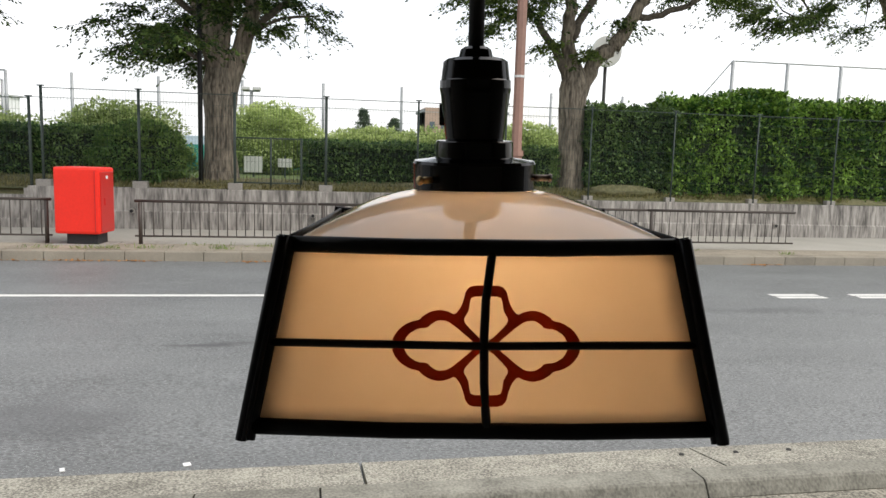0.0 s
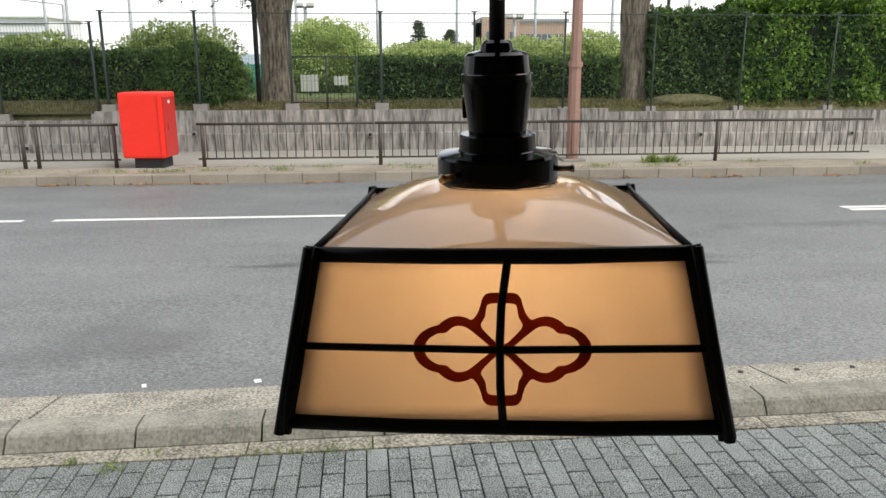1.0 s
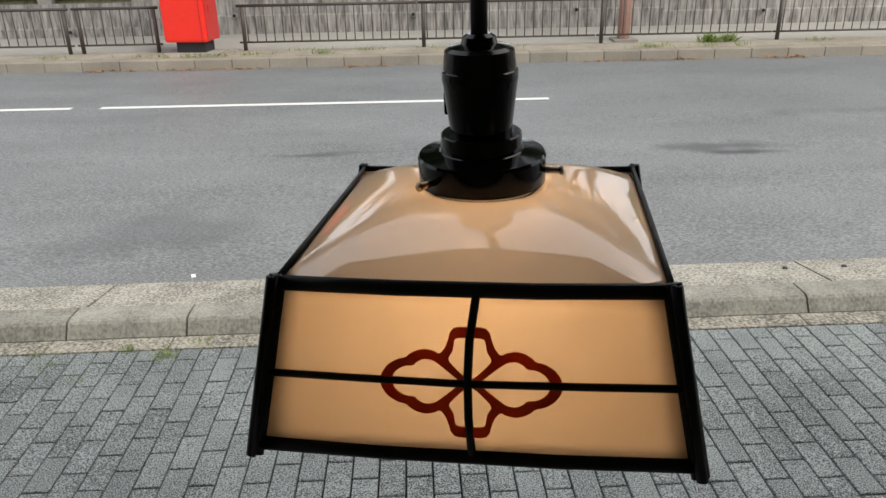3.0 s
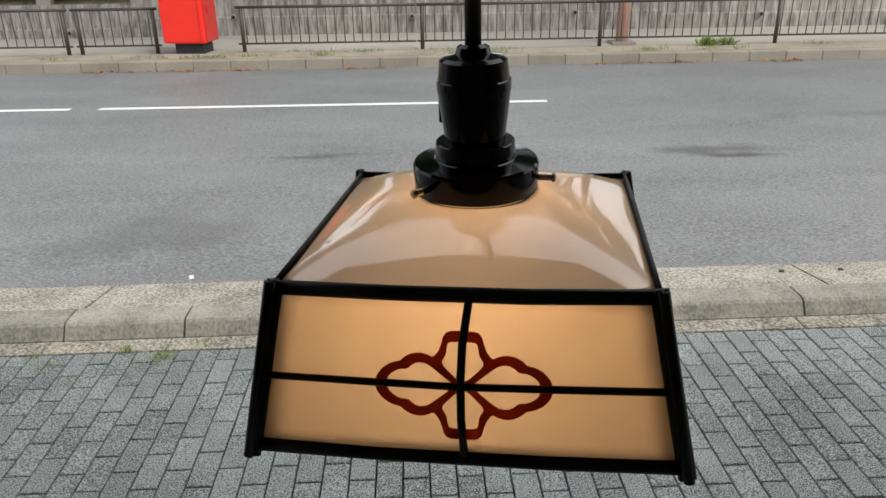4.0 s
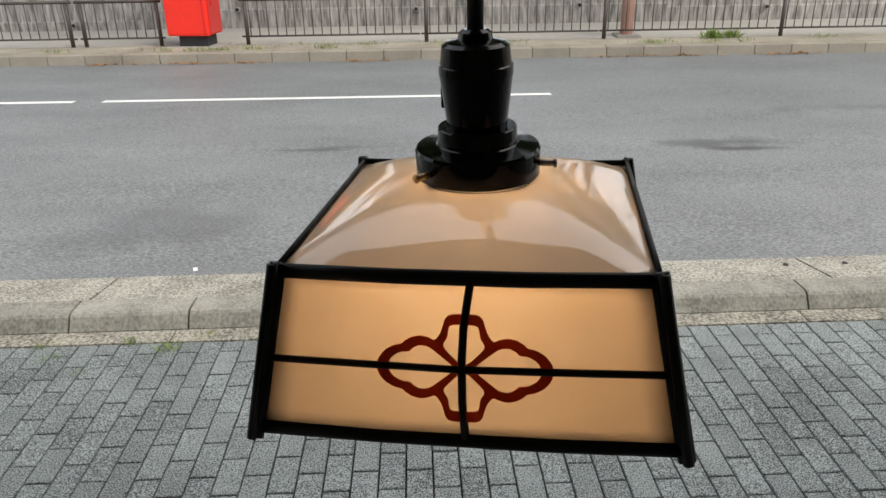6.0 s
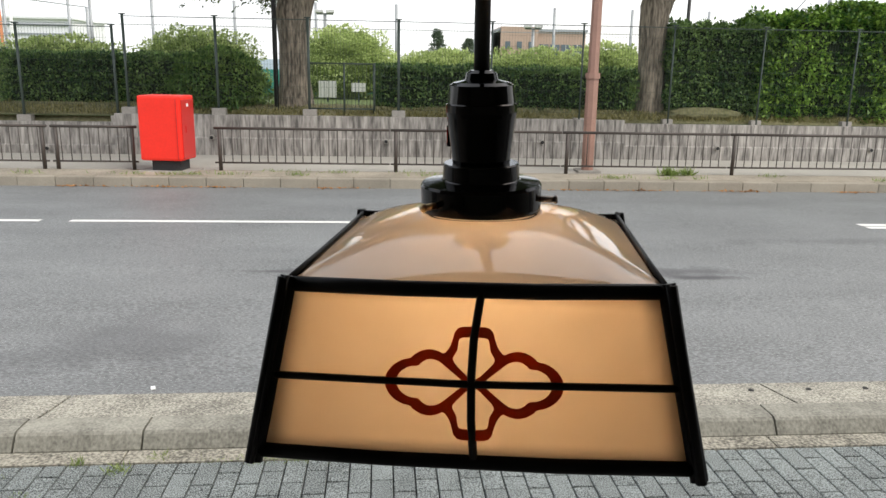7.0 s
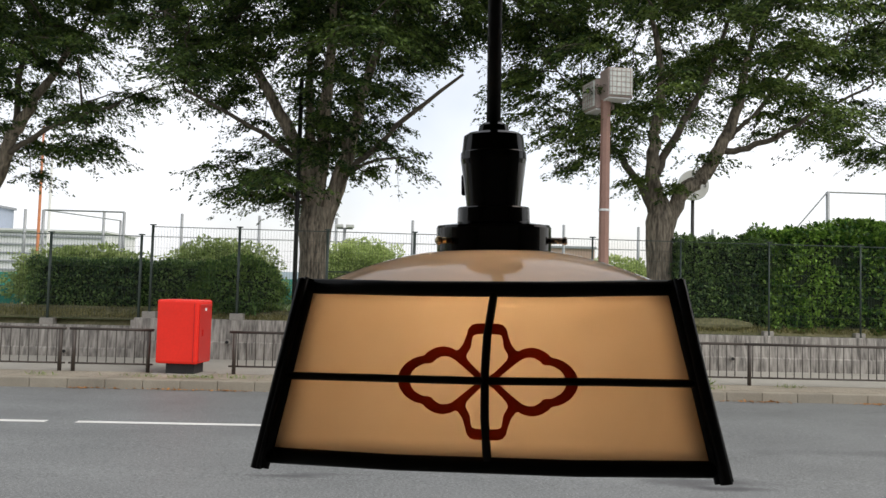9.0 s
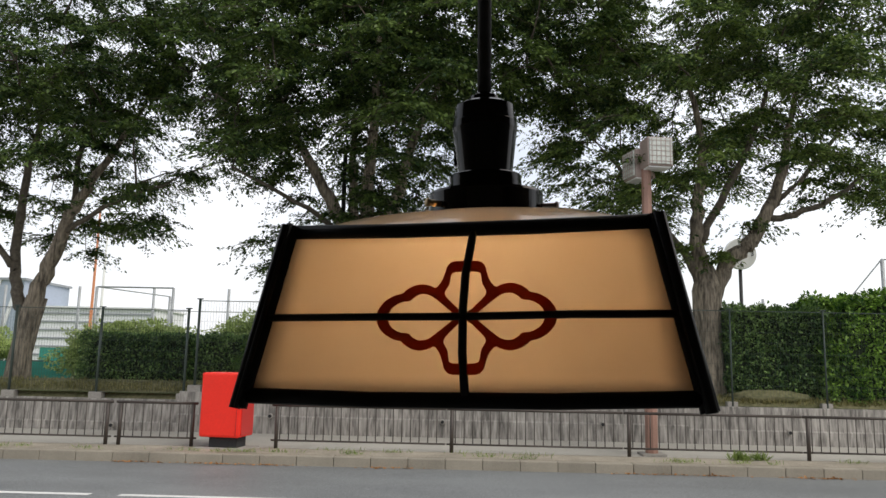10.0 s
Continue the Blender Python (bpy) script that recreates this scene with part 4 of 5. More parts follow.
for k in range(4):
    for j in range(2):
        w = part("window", boxm((0.1 + 1.35 * k, -4.03, 1.7 + 2.2 * j), (1.15, 0.1, 1.3)), M["pane"], bl)
        part("window_frame", boxm((0.1 + 1.35 * k, -4.1, 1.7 + 2.2 * j), (0.06, 0.06, 1.3)), M["stand"], w)
for k in range(3):
    part("window", boxm((-4.3 + 1.4 * k, -4.47, 4.4), (0.6, 0.1, 0.8)), M["pane"], bl)
st = thing("grandstand", pose(-38.4, 80, 0.84), "long white sports stand with louvred rows far off", "building")
part("body", boxm((0, 0, 2.7), (13.4, 8, 5.4)), M["stand"], st)
# grey bands put the shade between the rows into colour
for k in range(6):
    part("gallery", boxm((0, -4.05, 0.6 + 0.85 * k), (13, 0.12, 0.16)), M["slate"], st)
part("roof", boxm((0, 0, 5.5), (13.8, 8.6, 0.2)), M["stand"], st)
hall = thing("sports_hall", pose(-53.2, 80, 0.84), "tall blue-grey sports hall with slanting white ribs far off", "building")
part("wall", boxm((0, 0, 4.1), (15.4, 9, 8.2)), M["bluewall"], hall)
part("roof", boxm((0, 0, 8.3), (15.8, 9.4, 0.25)), M["slate"], hall)
for k in range(7):
    part("rib", boxm((-5.6 + 2.0 * k, -4.6, 5.2), (0.35, 0.16, 6.4), 0.0, pose(0, 0, 0, 0, 14, 0)), M["stand"], hall, "slanting white rib")
for x, h in ((-2.9, 3.0), (4.8, 2.63)):
    fl = thing("floodlight", pose(x, 28, 0.84), "grey floodlight post with a flat cross head", "floodlight", "court floodlights")
    part("post", tube(bmesh.new(), ((0, 0, 0), (0, 0, h)), 0.06, 8), M["galv"], fl, smooth=True)
    part("cross_arm", boxm((0, 0, h), (0.62, 0.06, 0.06), 0.01), M["galv"], fl)
    for o in (-0.2, 0.2):
        part("lamp_head", boxm((o, -0.03, h + 0.09), (0.3, 0.2, 0.12), 0.02), M["stand"], fl)

def cage(x0, x1, y0, y1, z, label):
    """A bare frame of posts and top rails at the sports court."""
    f = thing("backstop_frame", pose(0, 0, 0.84), label, "frame", "backstop frames")
    for x, y, h in ((x0, y0, z), (x1, y0, z), (x0 + (x1 - x0) * 0.4, y1, z)):
        part("post", tube(bmesh.new(), ((x, y, 0), (x, y, h)), 0.055, 8), M["galv"], f, smooth=True)
    part("top_rail", tube(bmesh.new(), ((x0, y0, z), (x1, y0, z)), 0.03, 6), M["galv"], f)
    part("brace", tube(bmesh.new(), ((x0, y0, z), (x0 + (x1 - x0) * 0.4, y1, z)), 0.025, 6), M["galv"], f)


cage(-13.3, -10.49, 26, 30, 3.2, "grey steel backstop frame beyond the hedge")
fr = thing("backstop_frame", pose(0, 0, 0.84), "tall grey steel backstop frame with slanting stay", "frame", "backstop frames")
for x in (14.92, 17.17, 19.42, 21.7):
    part("post", tube(bmesh.new(), ((x, 26, 0), (x, 26, 4.7)), 0.07, 8), M["galv"], fr, smooth=True)
part("top_rail", tube(bmesh.new(), ((14.92, 26, 4.7), (21.7, 26, 4.7)), 0.03, 6), M["galv"], fr)
part("stay", tube(bmesh.new(), ((14.92, 26, 4.72), (12.4, 26, 1.75)), 0.025, 6), M["galv"], fr)
scr = thing("wind_screen", pose(-14, 22, 0.84), "teal green cloth wind screen on a low frame", "screen")
part("cloth", boxm((0, 0, 0.27), (4.3, 0.03, 0.5), 0.005), M["teal"], scr)
for x in (-2.1, 0, 2.15):
    part("post", tube(bmesh.new(), ((x, 0.03, 0), (x, 0.03, 0.58)), 0.03, 8), M["sign"], scr, "white steel post")
part("rail", tube(bmesh.new(), ((-2.15, 0.03, 0.54), (2.15, 0.03, 0.54)), 0.02, 6), M["netpost"], scr)
up = thing("steel_post", pose(-2.74, 15.55, 0.95), "tall thin black steel post beside the tree", "post")
part("shaft", tube(bmesh.new(), ((0, 0, -0.1), (0, 0, 5.2)), 0.05, 10), M["ink"], up, smooth=True)
part("cap", tube(bmesh.new(), ((0, 0, 5.2), (0, 0, 5.24)), (0.055, 0.03), 10), M["ink"], up, smooth=True)
for mx, c in ((-22.95, "orange"), (-22.35, "sign")):
    ms = thing("mast", pose(mx, 45, 0.84), "slender mast behind the sports court", "mast")
    part("pole", tube(bmesh.new(), ((0, 0, 0), (0, 0, 10)), (0.11, 0.06), 8), M[c], ms)
bm = bmesh.new()
top = [bm.verts.new((x, 850, 0.8 + 14 + 9 * noise.noise(Vector((x * 0.006, 3, 0))) + 3 * noise.noise(Vector((x * 0.03, 9, 0))))) for x in range(-680, 681, 8)]
bot = [bm.verts.new((v.co.x, 850, 0)) for v in top]
for i in range(len(top) - 1):
    bm.faces.new((bot[i], bot[i + 1], top[i + 1], top[i]))
# flat sheet of hills; its colour carries the haze
tagged(part("backdrop", bm, M["hill"]), "far hills with pale blue haze put into their colour", "backdrop", kind="structure")


def conifer(x, y, h, r, seed):
    """A small pine far off: a straight trunk and tiers of needle clumps."""
    rng = np.random.default_rng(seed)
    t = thing("conifer", pose(x, y, 0.84), "small dark conifer far beyond the sports court", "tree", "far conifers")
    part("trunk", tube(bmesh.new(), ((0, 0, 0), (0, 0, h * 0.95)), (0.12, 0.03), 6), M["twig"], t)
    pos, way = [], []
    for k in range(9):
        z = h * (0.35 + 0.6 * k / 8)
        rr = r * (1.05 - k / 9) * (0.8 + 0.4 * rng.random())
        for q in range(6):
            a = rng.random() * math.tau
            m = 70
            s = rng.random(m)
            pos.append(np.c_[s * rr * math.cos(a) + rng.normal(size=m) * 0.07, s * rr * math.sin(a) + rng.normal(size=m) * 0.07, z - 0.15 * s + rng.normal(size=m) * 0.06])
            way.append(np.c_[np.full(m, math.cos(a)), np.full(m, math.sin(a)), np.full(m, 0.3)] + rng.normal(size=(m, 3)) * 0.5)
    leaves("needles", np.vstack(pos), np.vstack(way), 0.22, 0.07, M["pine"], t, rng)["kind"] = "stuff"


conifer(2.75, 60, 4.4, 1.1, 71)
conifer(5.3, 60, 3.7, 1.5, 72)
conifer(-5.7, 60, 4.5, 1.9, 73)
conifer(-4.2, 61, 4.0, 1.4, 74)
# ---- the open-fronted room in which the lamp hangs ----
structure("floor", boxm((0, -2.5, -0.04), (8.0, 5.0, 0.086)), M["concrete"], "plain pale concrete floor of the shop", "floor")
structure("wall_back", boxm((0, -5.1, 1.4), (8.4, 0.2, 3.1)), M["plaster"], "plain plaster back wall of the shop", "wall")
structure("wall_left", boxm((-4.1, -2.4, 1.4), (0.2, 5.2, 3.1)), M["plaster"], "plain plaster side wall of the shop", "wall")
structure("wall_right", boxm((4.1, -2.4, 1.4), (0.2, 5.2, 3.1)), M["plaster"], "plain plaster side wall of the shop", "wall")
structure("ceiling", boxm((0, -2.56, 2.83), (8.4, 5.28, 0.14)), M["board"], "brown boarded ceiling of the open shop front", "ceiling")

# unseen blocks, added to keep sky light off the near ground
structure("wall_upper", boxm((0, -2.56, 3.76), (24, 5.08, 1.7)), M["plaster"], "unseen plain plaster block added over the shop to shade the ground", "wall")
for nm, x in (("wall_next", -8.1), ("wall_next_right", 8.1)):
    structure(nm, boxm((x, -2.56, 1.42), (7.7, 5.0, 2.98)), M["plaster"], "unseen plain plaster block added beside the shop to shade the ground", "wall")

# ---- pendant lamp ----
lamp = thing("pendant_lamp", pose(-0.0869, -0.2045, 1.7025, 0, -1.2, -8.86),
             "lit amber stained-glass pendant lamp with red-brown flower on black cord", "pendant lamp")
HT, HB, ZT, ZB = 0.0850, 0.0998, 0.0018, -0.0760   # half widths and heights of the shade's top and bottom
SL = math.atan2(HB - HT, ZT - ZB)


def side(k):
    return pose(0, 0, 0, 0, 0, 90 * k)


def came(pts, r, flat=1.0):
    """A bead of lead along pts, flattened towards the front pane, with a slightly uneven hand-drawn edge."""
    nor, org = Vector((0, -math.cos(SL), math.sin(SL))), Vector((0, -HT, ZT))
    bm = tube(bmesh.new(), pts, r, 10)
    for v in bm.verts:
        dist = (v.co - org).dot(nor)
        v.co -= nor * dist * (1 - (flat if dist > 0 else 0.25 * flat if flat < 1 else 1))
        v.co += Vector((noise.noise(v.co * 45), noise.noise(v.co * 45 + Vector((7, 0, 0))), noise.noise(v.co * 45 + Vector((0, 5, 0))))) * 0.0005
    return bm


def on_pane(u, s, out=0.0):
    """A point on the front pane: u along it, s from its top edge down (0..1)."""
    return Vector((u, -(HT + (HB - HT) * s) - out * math.cos(SL), ZT + (ZB - ZT) * s + out * math.sin(SL)))


for k in range(4):
    bm = bmesh.new()
    grid = []
    for i in range(13):
        row = []
        for j in range(9):
            s = j / 8
            w = HT + (HB - HT) * s + 0.0004
            u = (i / 12 * 2 - 1) * w
            bow = 0.0026 * (1 - (u / w) ** 2) * math.sin(math.pi * s)
            row.append((on_pane(u, s, bow), on_pane(u, s, bow - 0.0028)))
        grid.append(row)
    vo = [[bm.verts.new(c[0]) for c in r] for r in grid]
    for i in range(12):
        for j in range(8):
            bm.faces.new((vo[i][j], vo[i][j + 1], vo[i + 1][j + 1], vo[i + 1][j]))
    bmesh.ops.recalc_face_normals(bm, faces=bm.faces)
    p = part("pane", bm, M["amber"], lamp, "amber opal glass pane", smooth=True)
    mod = p.modifiers.new("thickness", "SOLIDIFY")
    mod.thickness, mod.offset = 0.0009, -1
    p.matrix_local = side(k)
    bars = [("top_came", [on_pane(-HT + 0.002, 0.0, 0.001), on_pane(-0.03, 0.012, 0.002), on_pane(0.03, 0.012, 0.002), on_pane(HT - 0.002, 0.0, 0.001)], 0.0036),
            ("bottom_came", [on_pane(-HB, 0.985, 0.001), on_pane(-0.04, 1.005, 0.0015), on_pane(0.04, 1.005, 0.0015), on_pane(HB, 0.985, 0.001)], 0.0036),
            ("cross_came", [on_pane(-HT - 0.006, 0.535, 0.001), on_pane(-0.05, 0.54, 0.0026), on_pane(0, 0.545, 0.0034), on_pane(0.05, 0.54, 0.0026), on_pane(HT + 0.006, 0.535, 0.001)], 0.0018),
            ("upright_came", [on_pane(0.0038, 0.04, 0.001), on_pane(0.001, 0.3, 0.0032), on_pane(0.0, 0.5, 0.0036), on_pane(0.0005, 0.75, 0.0032), on_pane(0.0014, 0.98, 0.001)], 0.0019)]
    for nm, pts, r in bars:
        b = part(nm, came(pts, r, 1.0 if r < 0.003 else 0.5), M["lead"], lamp, smooth=True)
        b.matrix_local = side(k)
    # the corner: a flat strip of lead up each edge of the pane, and a bead where two panes meet
    for sg in (-1, 1):
        pts = [on_pane(sg * (HT + (HB - HT) * s + 0.0007), s, 0.0006) for s in (-0.045, 0.3, 0.7, 1.055)]
        b = part("edge_came", came(pts, 0.0041, 0.55), M["lead"], lamp, smooth=True)
        b.matrix_local = side(k)
    c0, c1 = Vector((-HT - 0.0022, -HT - 0.0016, ZT + 0.0035)), Vector((-HB - 0.003, -HB - 0.002, ZB - 0.0045))
    b = part("corner_bead", came((c0, c0.lerp(c1, 0.5), c1), 0.0026), M["lead"], lamp, smooth=True)
    b.matrix_local = side(k)

# flower of red-brown glass on the front pane, cut as one flat piece
def rounded(loop):
    """Cuts the corners of a loop once, for a smoother outline."""
    out = []
    for a, b in zip(loop, loop[1:] + loop[:1]):
        out += [(a[0] * 0.78 + b[0] * 0.22, a[1] * 0.78 + b[1] * 0.22), (a[0] * 0.22 + b[0] * 0.78, a[1] * 0.22 + b[1] * 0.78)]
    return out


side_lobe = [(0.0404, 0.0), (0.0396, 0.0036), (0.0368, 0.0074), (0.0325, 0.0100), (0.0284, 0.0108), (0.0274, 0.0122), (0.0240, 0.0143), (0.0200, 0.0152), (0.0160, 0.0144)]
top_lobe = [(0.0134, 0.0130), (0.0108, 0.0162), (0.0093, 0.0206), (0.0088, 0.0232), (0.0066, 0.0256), (0.0, 0.0258)]
quarter = side_lobe + top_lobe
outer = quarter + [(-x, y) for x, y in quarter[-2::-1]]
outer = rounded(outer + [(x, -y) for x, y in outer[-2:0:-1]])
hole_l = [(-0.0040, 0.0004), (-0.0128, 0.0078), (-0.0165, 0.0104), (-0.0205, 0.0108), (-0.0234, 0.0092), (-0.0250, 0.0074), (-0.0292, 0.0072), (-0.0334, 0.0046), (-0.0356, 0.0)]
hole_l = rounded(hole_l + [(x, -y) for x, y in hole_l[-2::-1]])
hole_t = [(-0.0016, 0.0020), (-0.0086, 0.0088), (-0.0096, 0.0112), (-0.0082, 0.0136), (-0.0074, 0.0150), (-0.0070, 0.0186), (-0.0062, 0.0208), (0.0, 0.0211)]
hole_t = rounded(hole_t + [(-x, y) for x, y in hole_t[-2::-1]])
cu = bpy.data.curves.new("flower", "CURVE")
cu.dimensions, cu.fill_mode, cu.extrude = "2D", "BOTH", 0.0006
for loop in (outer, hole_l, [(-x, y) for x, y in hole_l], hole_t, [(x, -y) for x, y in hole_t]):
    sp = cu.splines.new("POLY")
    sp.points.add(len(loop) - 1)
    for q, (x, y) in zip(sp.points, loop):
        q.co = (x, y, 0, 1)
    sp.use_cyclic_u = True
tmp = bpy.data.objects.new("flower", cu)
me = bpy.data.meshes.new_from_object(tmp)
bpy.data.objects.remove(tmp)
me.materials.append(M["motif"])
flower = new("flower", me)
flower.parent = lamp
flower["label"] = "red-brown glass four-petalled flower outline"
c = on_pane(0.001, 0.545, 0.0026)
flower.matrix_local = pose(*c, 90 - math.degrees(SL), 0, 0)

# pillow-shaped glass top
bm = bmesh.new()
NA, NR = 64, 14
rings = []
for j in range(NR + 1):
    s = j / NR
    ring = []
    for i in range(NA):
        a = math.tau * (i + 0.5) / NA
        ca, sa = math.cos(a), math.sin(a)
        sq = HT * 1.012 / max(abs(ca), abs(sa))
        r = (1 - s) * sq + s * 0.03
        edge = 1 - s
        h = 0.0208 * (1 - edge ** 1.65)
        ring.append(bm.verts.new((r * ca, r * sa, ZT - 0.0006 + h)))
    rings.append(ring)
for r0, r1 in zip(rings, rings[1:]):
    for k in range(NA):
        bm.faces.new((r0[k], r0[(k + 1) % NA], r1[(k + 1) % NA], r1[k]))
dome = part("glass_top", bm, M["ambertop"], lamp, "glossy domed amber opal glass top", smooth=True)
mod = dome.modifiers.new("thickness", "SOLIDIFY")
mod.thickness, mod.offset = 0.0009, -1

Z0 = 0.0222
head = pose(-0.001, 0.0045, 0, 2.5)   # the socket sits slightly back and leans
ring = part("gallery_ring", turned([(0.0315, Z0), (0.0332, Z0 + 0.0005), (0.0334, Z0 + 0.014), (0.0325, Z0 + 0.0155), (0.022, Z0 + 0.017), (0.0212, Z0 + 0.0175),
                                    (0.0209, Z0 + 0.0255), (0.0202, Z0 + 0.0262), (0.016, Z0 + 0.0262)], 96), M["bakelite"], lamp)
sock = part("socket", turned([(0.0152, Z0 + 0.024), (0.0158, Z0 + 0.0268), (0.0187, Z0 + 0.051), (0.0192, Z0 + 0.0537), (0.0191, Z0 + 0.0578), (0.0184, Z0 + 0.0584),
                              (0.0173, Z0 + 0.0677), (0.015, Z0 + 0.0692), (0.009, Z0 + 0.0705), (0.0082, Z0 + 0.074), (0.006, Z0 + 0.0755)], 96), M["bakelite"], lamp)
for o in (ring, sock):
    o.matrix_local = head
part("switch", boxm((-0.0168, 0.006, Z0 + 0.04), (0.005, 0.006, 0.012), 0.001), M["bakelite"], lamp).matrix_local = head
part("cord", tube(bmesh.new(), ((-0.001, 0.0005, Z0 + 0.071), (0.0005, 0, Z0 + 0.2), (0.006, 0, 0.5), (0.02, 0, 1.06)), 0.0042, 12), M["cord"], lamp, smooth=True)
for a in (-134, -5, 105):
    s = tube(bmesh.new(), ((0.031, 0, 0), (0.0405, 0, 0)), 0.0018, 10)
    tube(s, ((0.0405, 0, 0), (0.0416, 0, 0), (0.0424, 0, 0)), (0.0023, 0.0025, 0.0019), 12)
    b = part("thumb_screw", s, M["brass"] if a == -134 else M["steel"], lamp, "small metal thumb screw", smooth=True)
    b.matrix_local = head @ pose(0, 0, Z0 + 0.0065, 0, 0, a)
ZL = 0.008   # the bulb hangs clear of the ring
part("bulb", turned([(0.014, ZL - 0.001), (0.021, ZL - 0.008), (0.0255, ZL - 0.02), (0.0255, ZL - 0.03), (0.021, ZL - 0.043), (0.011, ZL - 0.051), (0.001, ZL - 0.053)][::-1], 24),
     bulb_mat, lamp, "lit bulb", smooth=True)

# ---- weeds, fallen leaves, drain pipes, litter ----
def tuft(x, y, z, n, h, spread, seed, label="small green weed growing from a joint"):
    rng = np.random.default_rng(seed)
    t = thing("weed", pose(x, y, z), label, "weed", "weeds in the joints")
    pos = np.c_[rng.normal(size=n) * spread, rng.normal(size=n) * min(spread, 0.02), np.zeros(n)]
    way = np.c_[rng.normal(size=n) * 0.7, rng.normal(size=n) * 0.7, 0.5 + rng.random(n)]
    leaves("foliage", pos, way, h, h * 0.1, M["grass"], t, rng)["kind"] = "stuff"


for k, (x, y, n, h, s) in enumerate(((-1.62, 2.565, 40, 0.05, 0.018), (-1.42, 2.50, 60, 0.055, 0.025), (-1.27, 2.66, 30, 0.05, 0.02), (-1.95, 2.45, 30, 0.04, 0.03), (-2.05, 2.55, 30, 0.05, 0.03),
                                     (-0.78, 2.60, 60, 0.05, 0.05), (-0.62, 2.602, 60, 0.05, 0.05), (-0.45, 2.602, 50, 0.05, 0.04), (-0.27, 2.6, 40, 0.045, 0.04), (-1.0, 2.602, 30, 0.03, 0.06),
                                     (0.5, 2.6, 20, 0.03, 0.05), (-1.75, 2.3, 25, 0.03, 0.03))):
    tuft(x, y + 0.035 + 0.0244 * x + (0.035 if y < 2.59 else 0), 0.003, n, h * 0.7, s, 100 + k)
for k in range(26):
    r = random.Random(200 + k)
    tuft(r.uniform(-9, 9), r.choice((11.9, 12.0, 12.3)) + r.uniform(-0.04, 0.04), 0.078, r.randint(20, 60), 0.09, r.uniform(0.05, 0.25), 200 + k, "low weeds on the dusty verge")
for k, x in enumerate((4.6, 4.72, 5.0)):
    tuft(x, 12.35, 0.085, 90, 0.16, 0.07, 300 + k, "clump of green weeds by the railing")
rng = np.random.default_rng(77)
n = 420
litter = thing("fallen_leaves", pose(0, 0, 0), "scattered dry brown leaves along the kerb", "leaves", kind="stuff")
spots = rng.choice([-5.4, -4.1, -3.2, -1.2, 2.9, 3.9, 5.6, 7.6], size=n)
px, py = spots + rng.normal(size=n) * 0.28, 11.62 - np.abs(rng.normal(size=n)) * 0.05
leaves("dry_leaves", np.c_[px, py, np.full(n, -0.066)], np.c_[rng.normal(size=n), rng.normal(size=n), np.full(n, 0.15)], 0.05, 0.03, M["dryleaf"], litter, rng)
for x, z in ((-7.27, 0.185), (-3.98, 0.44), (-0.425, 0.40), (2.84, 0.425), (6.61, 0.34), (10.0, 0.34)):
    d_p = thing("drain_pipe", pose(x, 14.965, z), "short pale drain pipe end in the wall", "pipe", "drain pipes")
    rim = turned([(0.03, -0.05), (0.03, 0.045), (0.048, 0.05), (0.052, 0.02), (0.052, -0.05)], 16)
    bmesh.ops.transform(rim, matrix=pose(0, 0, 0, 90), verts=rim.verts)
    part("rim", rim, M["footing"], d_p, smooth=True)
    # a black disc stands for the shade inside the pipe
    hole = turned([(0.0001, 0.0), (0.034, 0.0), (0.034, 0.056), (0.0001, 0.056)], 14)
    bmesh.ops.transform(hole, matrix=pose(0, 0, 0, 90), verts=hole.verts)
    part("mouth", hole, M["ink"], d_p, "black disc for the shade inside the pipe")
for x, y, w in ((-0.91, 3.475, 0.04), (-1.55, 3.46, 0.025)):
    s = structure("paper_scrap", boxm((x, y, road_z(y) + 0.006), (w, 0.045, 0.006), 0.001, pose(0, 0, 0, 0, 0, 20)), M["sign"], "small white scrap on the asphalt", "litter")
# black discs on the slabs stand for the shade in small holes
for x in (1.99, 2.34, 2.69):
    hole = turned([(0.0001, 0.0), (0.016, 0.0), (0.016, 0.004), (0.0001, 0.004)], 12)
    bmesh.ops.transform(hole, matrix=pose(x, 3.22, 0.0325, 9), verts=hole.verts)
    part("lifting_hole", hole, M["ink"], apron, "small black disc for the shade in a hole")
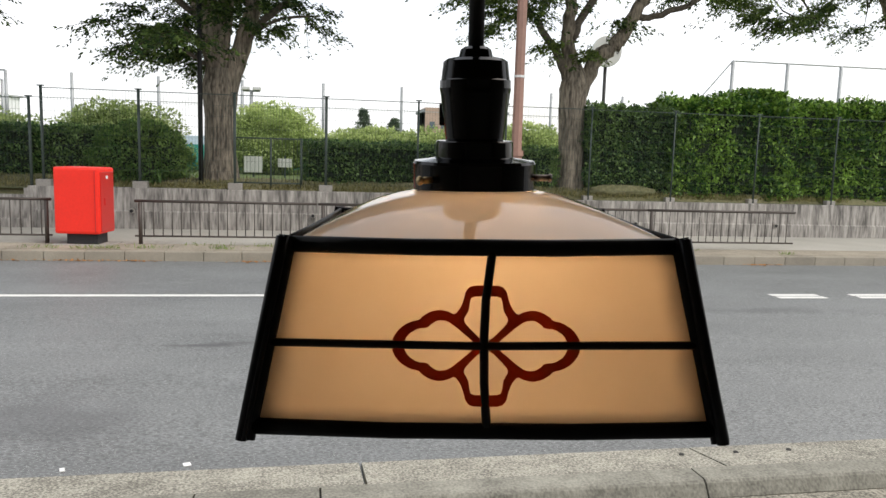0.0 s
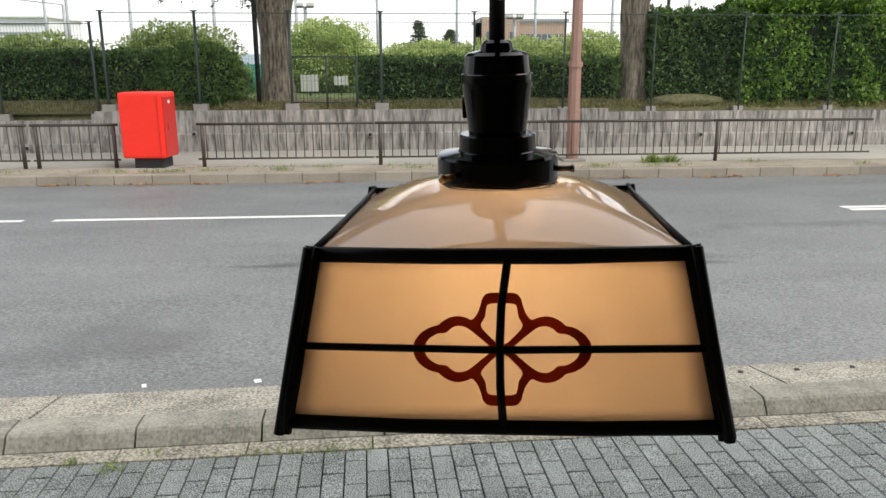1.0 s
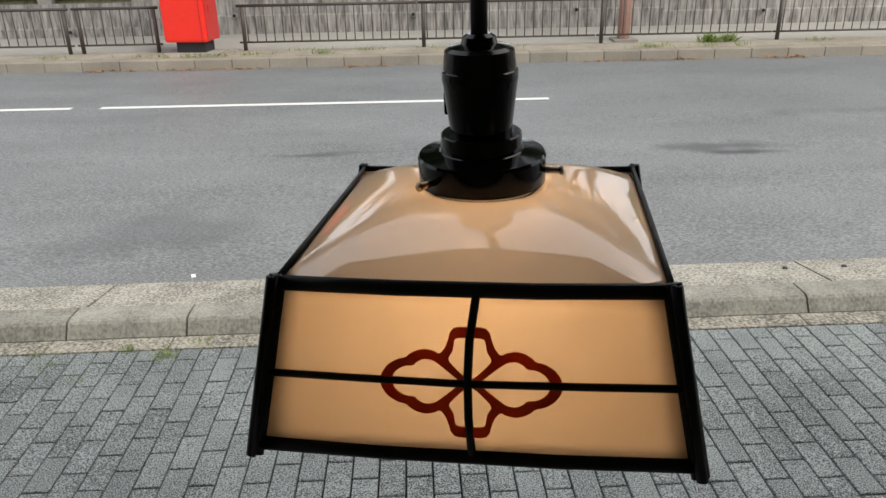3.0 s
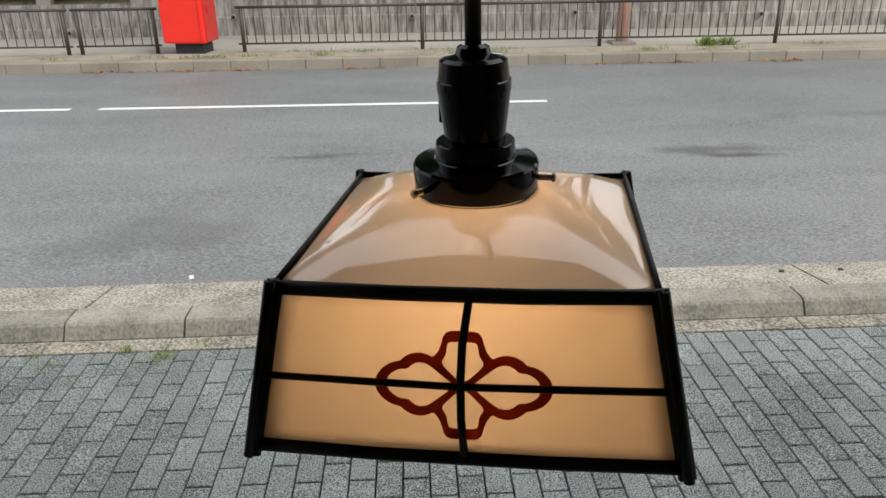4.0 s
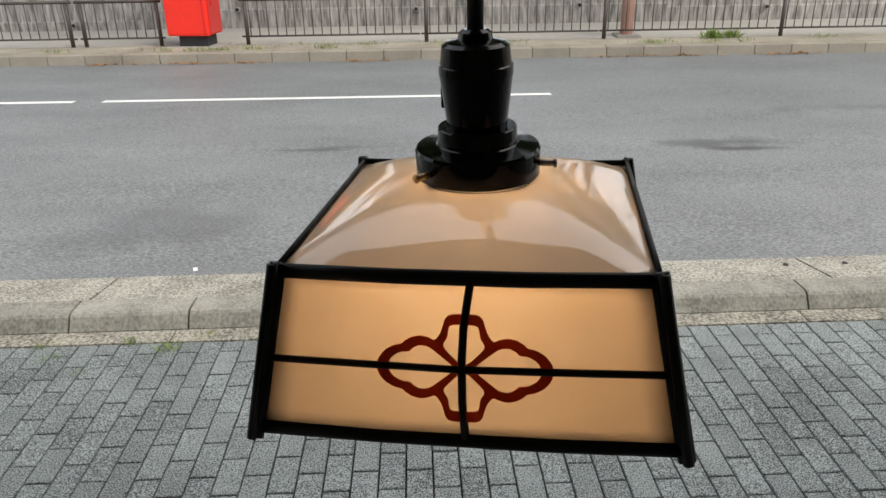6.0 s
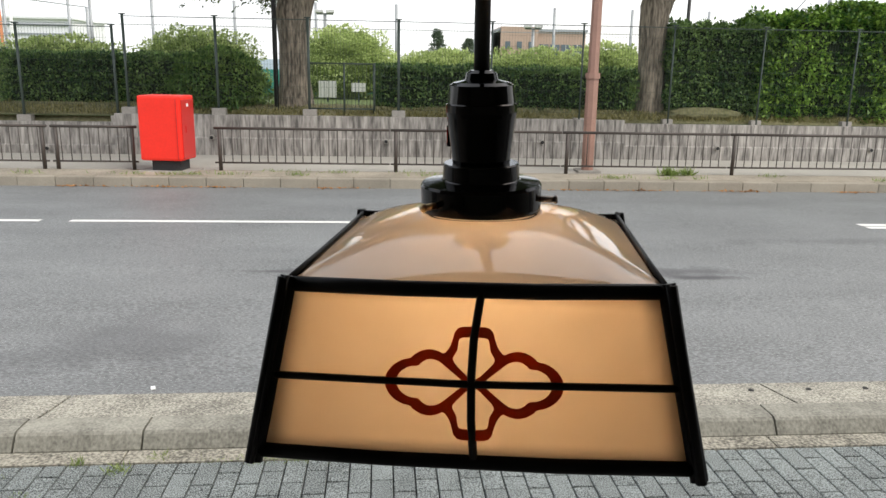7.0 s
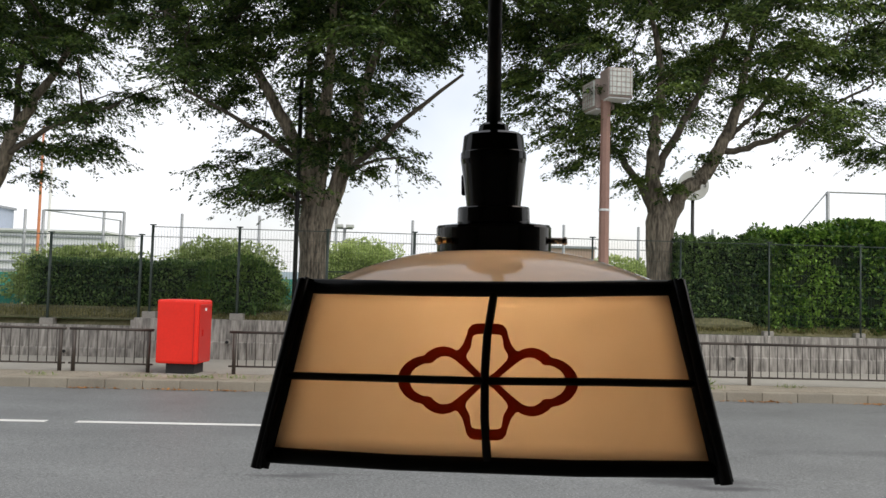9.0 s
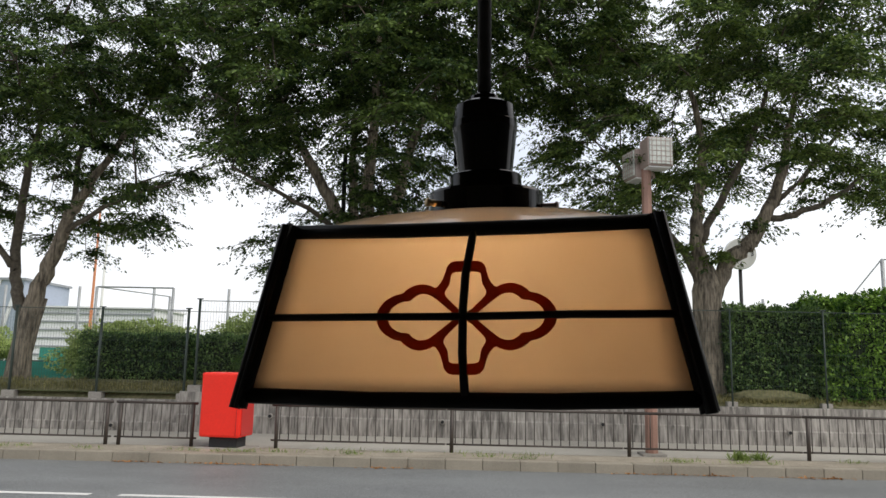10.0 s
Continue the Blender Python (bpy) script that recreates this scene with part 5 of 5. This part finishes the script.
# thin grass along the top of the bank
rng = np.random.default_rng(88)
n = 9000
gr = thing("bank_grass", pose(0, 0, 0), "thin dry grass along the top of the wall", "grass", kind="stuff")
gx, gy = rng.uniform(-12, 12, n), 15.22 + rng.random(n) ** 1.5 * 0.9
gz = np.interp(gy, (15.2, 15.42, 15.9, 16.6), (0.86, 0.95, 1.02, 1.0)) + np.where(gx > -5.7, 0.0, 0.0)
leaves("grass", np.c_[gx, gy, gz], np.c_[rng.normal(size=n) * 0.5, rng.normal(size=n) * 0.5, np.ones(n)], 0.12, 0.02, M["drygrass"], gr, rng)

# ---- pavers ----
floor_pavers = thing("paving", NEAR, "grey rectangular concrete pavers laid in running bond", "paving", kind="structure")
def paver_mesh(w, h):
    bm = boxm((0, 0, 0), (w, h, 0.03))
    bmesh.ops.bevel(bm, geom=[e for e in bm.edges if min(v.co.z for v in e.verts) > 0], offset=0.003, segments=1, affect="EDGES")
    me = bpy.data.meshes.new("paver")
    bm.to_mesh(me)
    bm.free()
    me.materials.append(M["paver"])
    return me


me_full, me_half = paver_mesh(0.0935, 0.1925), paver_mesh(0.0935, 0.0925)
prng = random.Random(4)
rest_v, rest_f = [], []
fv = [tuple(v.co) for v in me_full.vertices]
ff = [tuple(p.vertices) for p in me_full.polygons]
made = 0
for i in range(-60, 60):
    off = 0.1 if i % 2 else 0.0
    x = i * 0.1 + 0.05
    y = 2.6
    if off:
        if abs(x) < 3:
            o = new("paver", me_half)
            o.parent = floor_pavers
            o.location = (x, y - 0.05, -0.011 + prng.uniform(-0.0012, 0.0012))
        else:
            b0 = len(rest_v)
            rest_v += [(v.co.x + x, v.co.y + y - 0.05, v.co.z - 0.011) for v in me_half.vertices]
            rest_f += [tuple(q + b0 for q in p.vertices) for p in me_half.polygons]
    y -= off
    for j in range(12):
        yc = y - 0.1 - 0.2 * j
        zc = -0.011 + prng.uniform(-0.0014, 0.0014)
        if abs(x) < 2.5 and yc > 1.35 and made < 300:
            o = new("paver", me_full)
            o.parent = floor_pavers
            o.location = (x, yc, zc)
            o.rotation_euler = (prng.uniform(-0.004, 0.004), prng.uniform(-0.006, 0.006), prng.uniform(-0.006, 0.006))
            made += 1
        else:
            b0 = len(rest_v)
            rest_v += [(a + x, b + yc, c + zc) for a, b, c in fv]
            rest_f += [tuple(q + b0 for q in p) for p in ff]
me = bpy.data.meshes.new("paver_rest")
me.from_pydata(rest_v, [], rest_f)
me.materials.append(M["paver"])
rest = new("outer_pavers", me)
rest.parent = floor_pavers
rest["kind"] = "stuff"
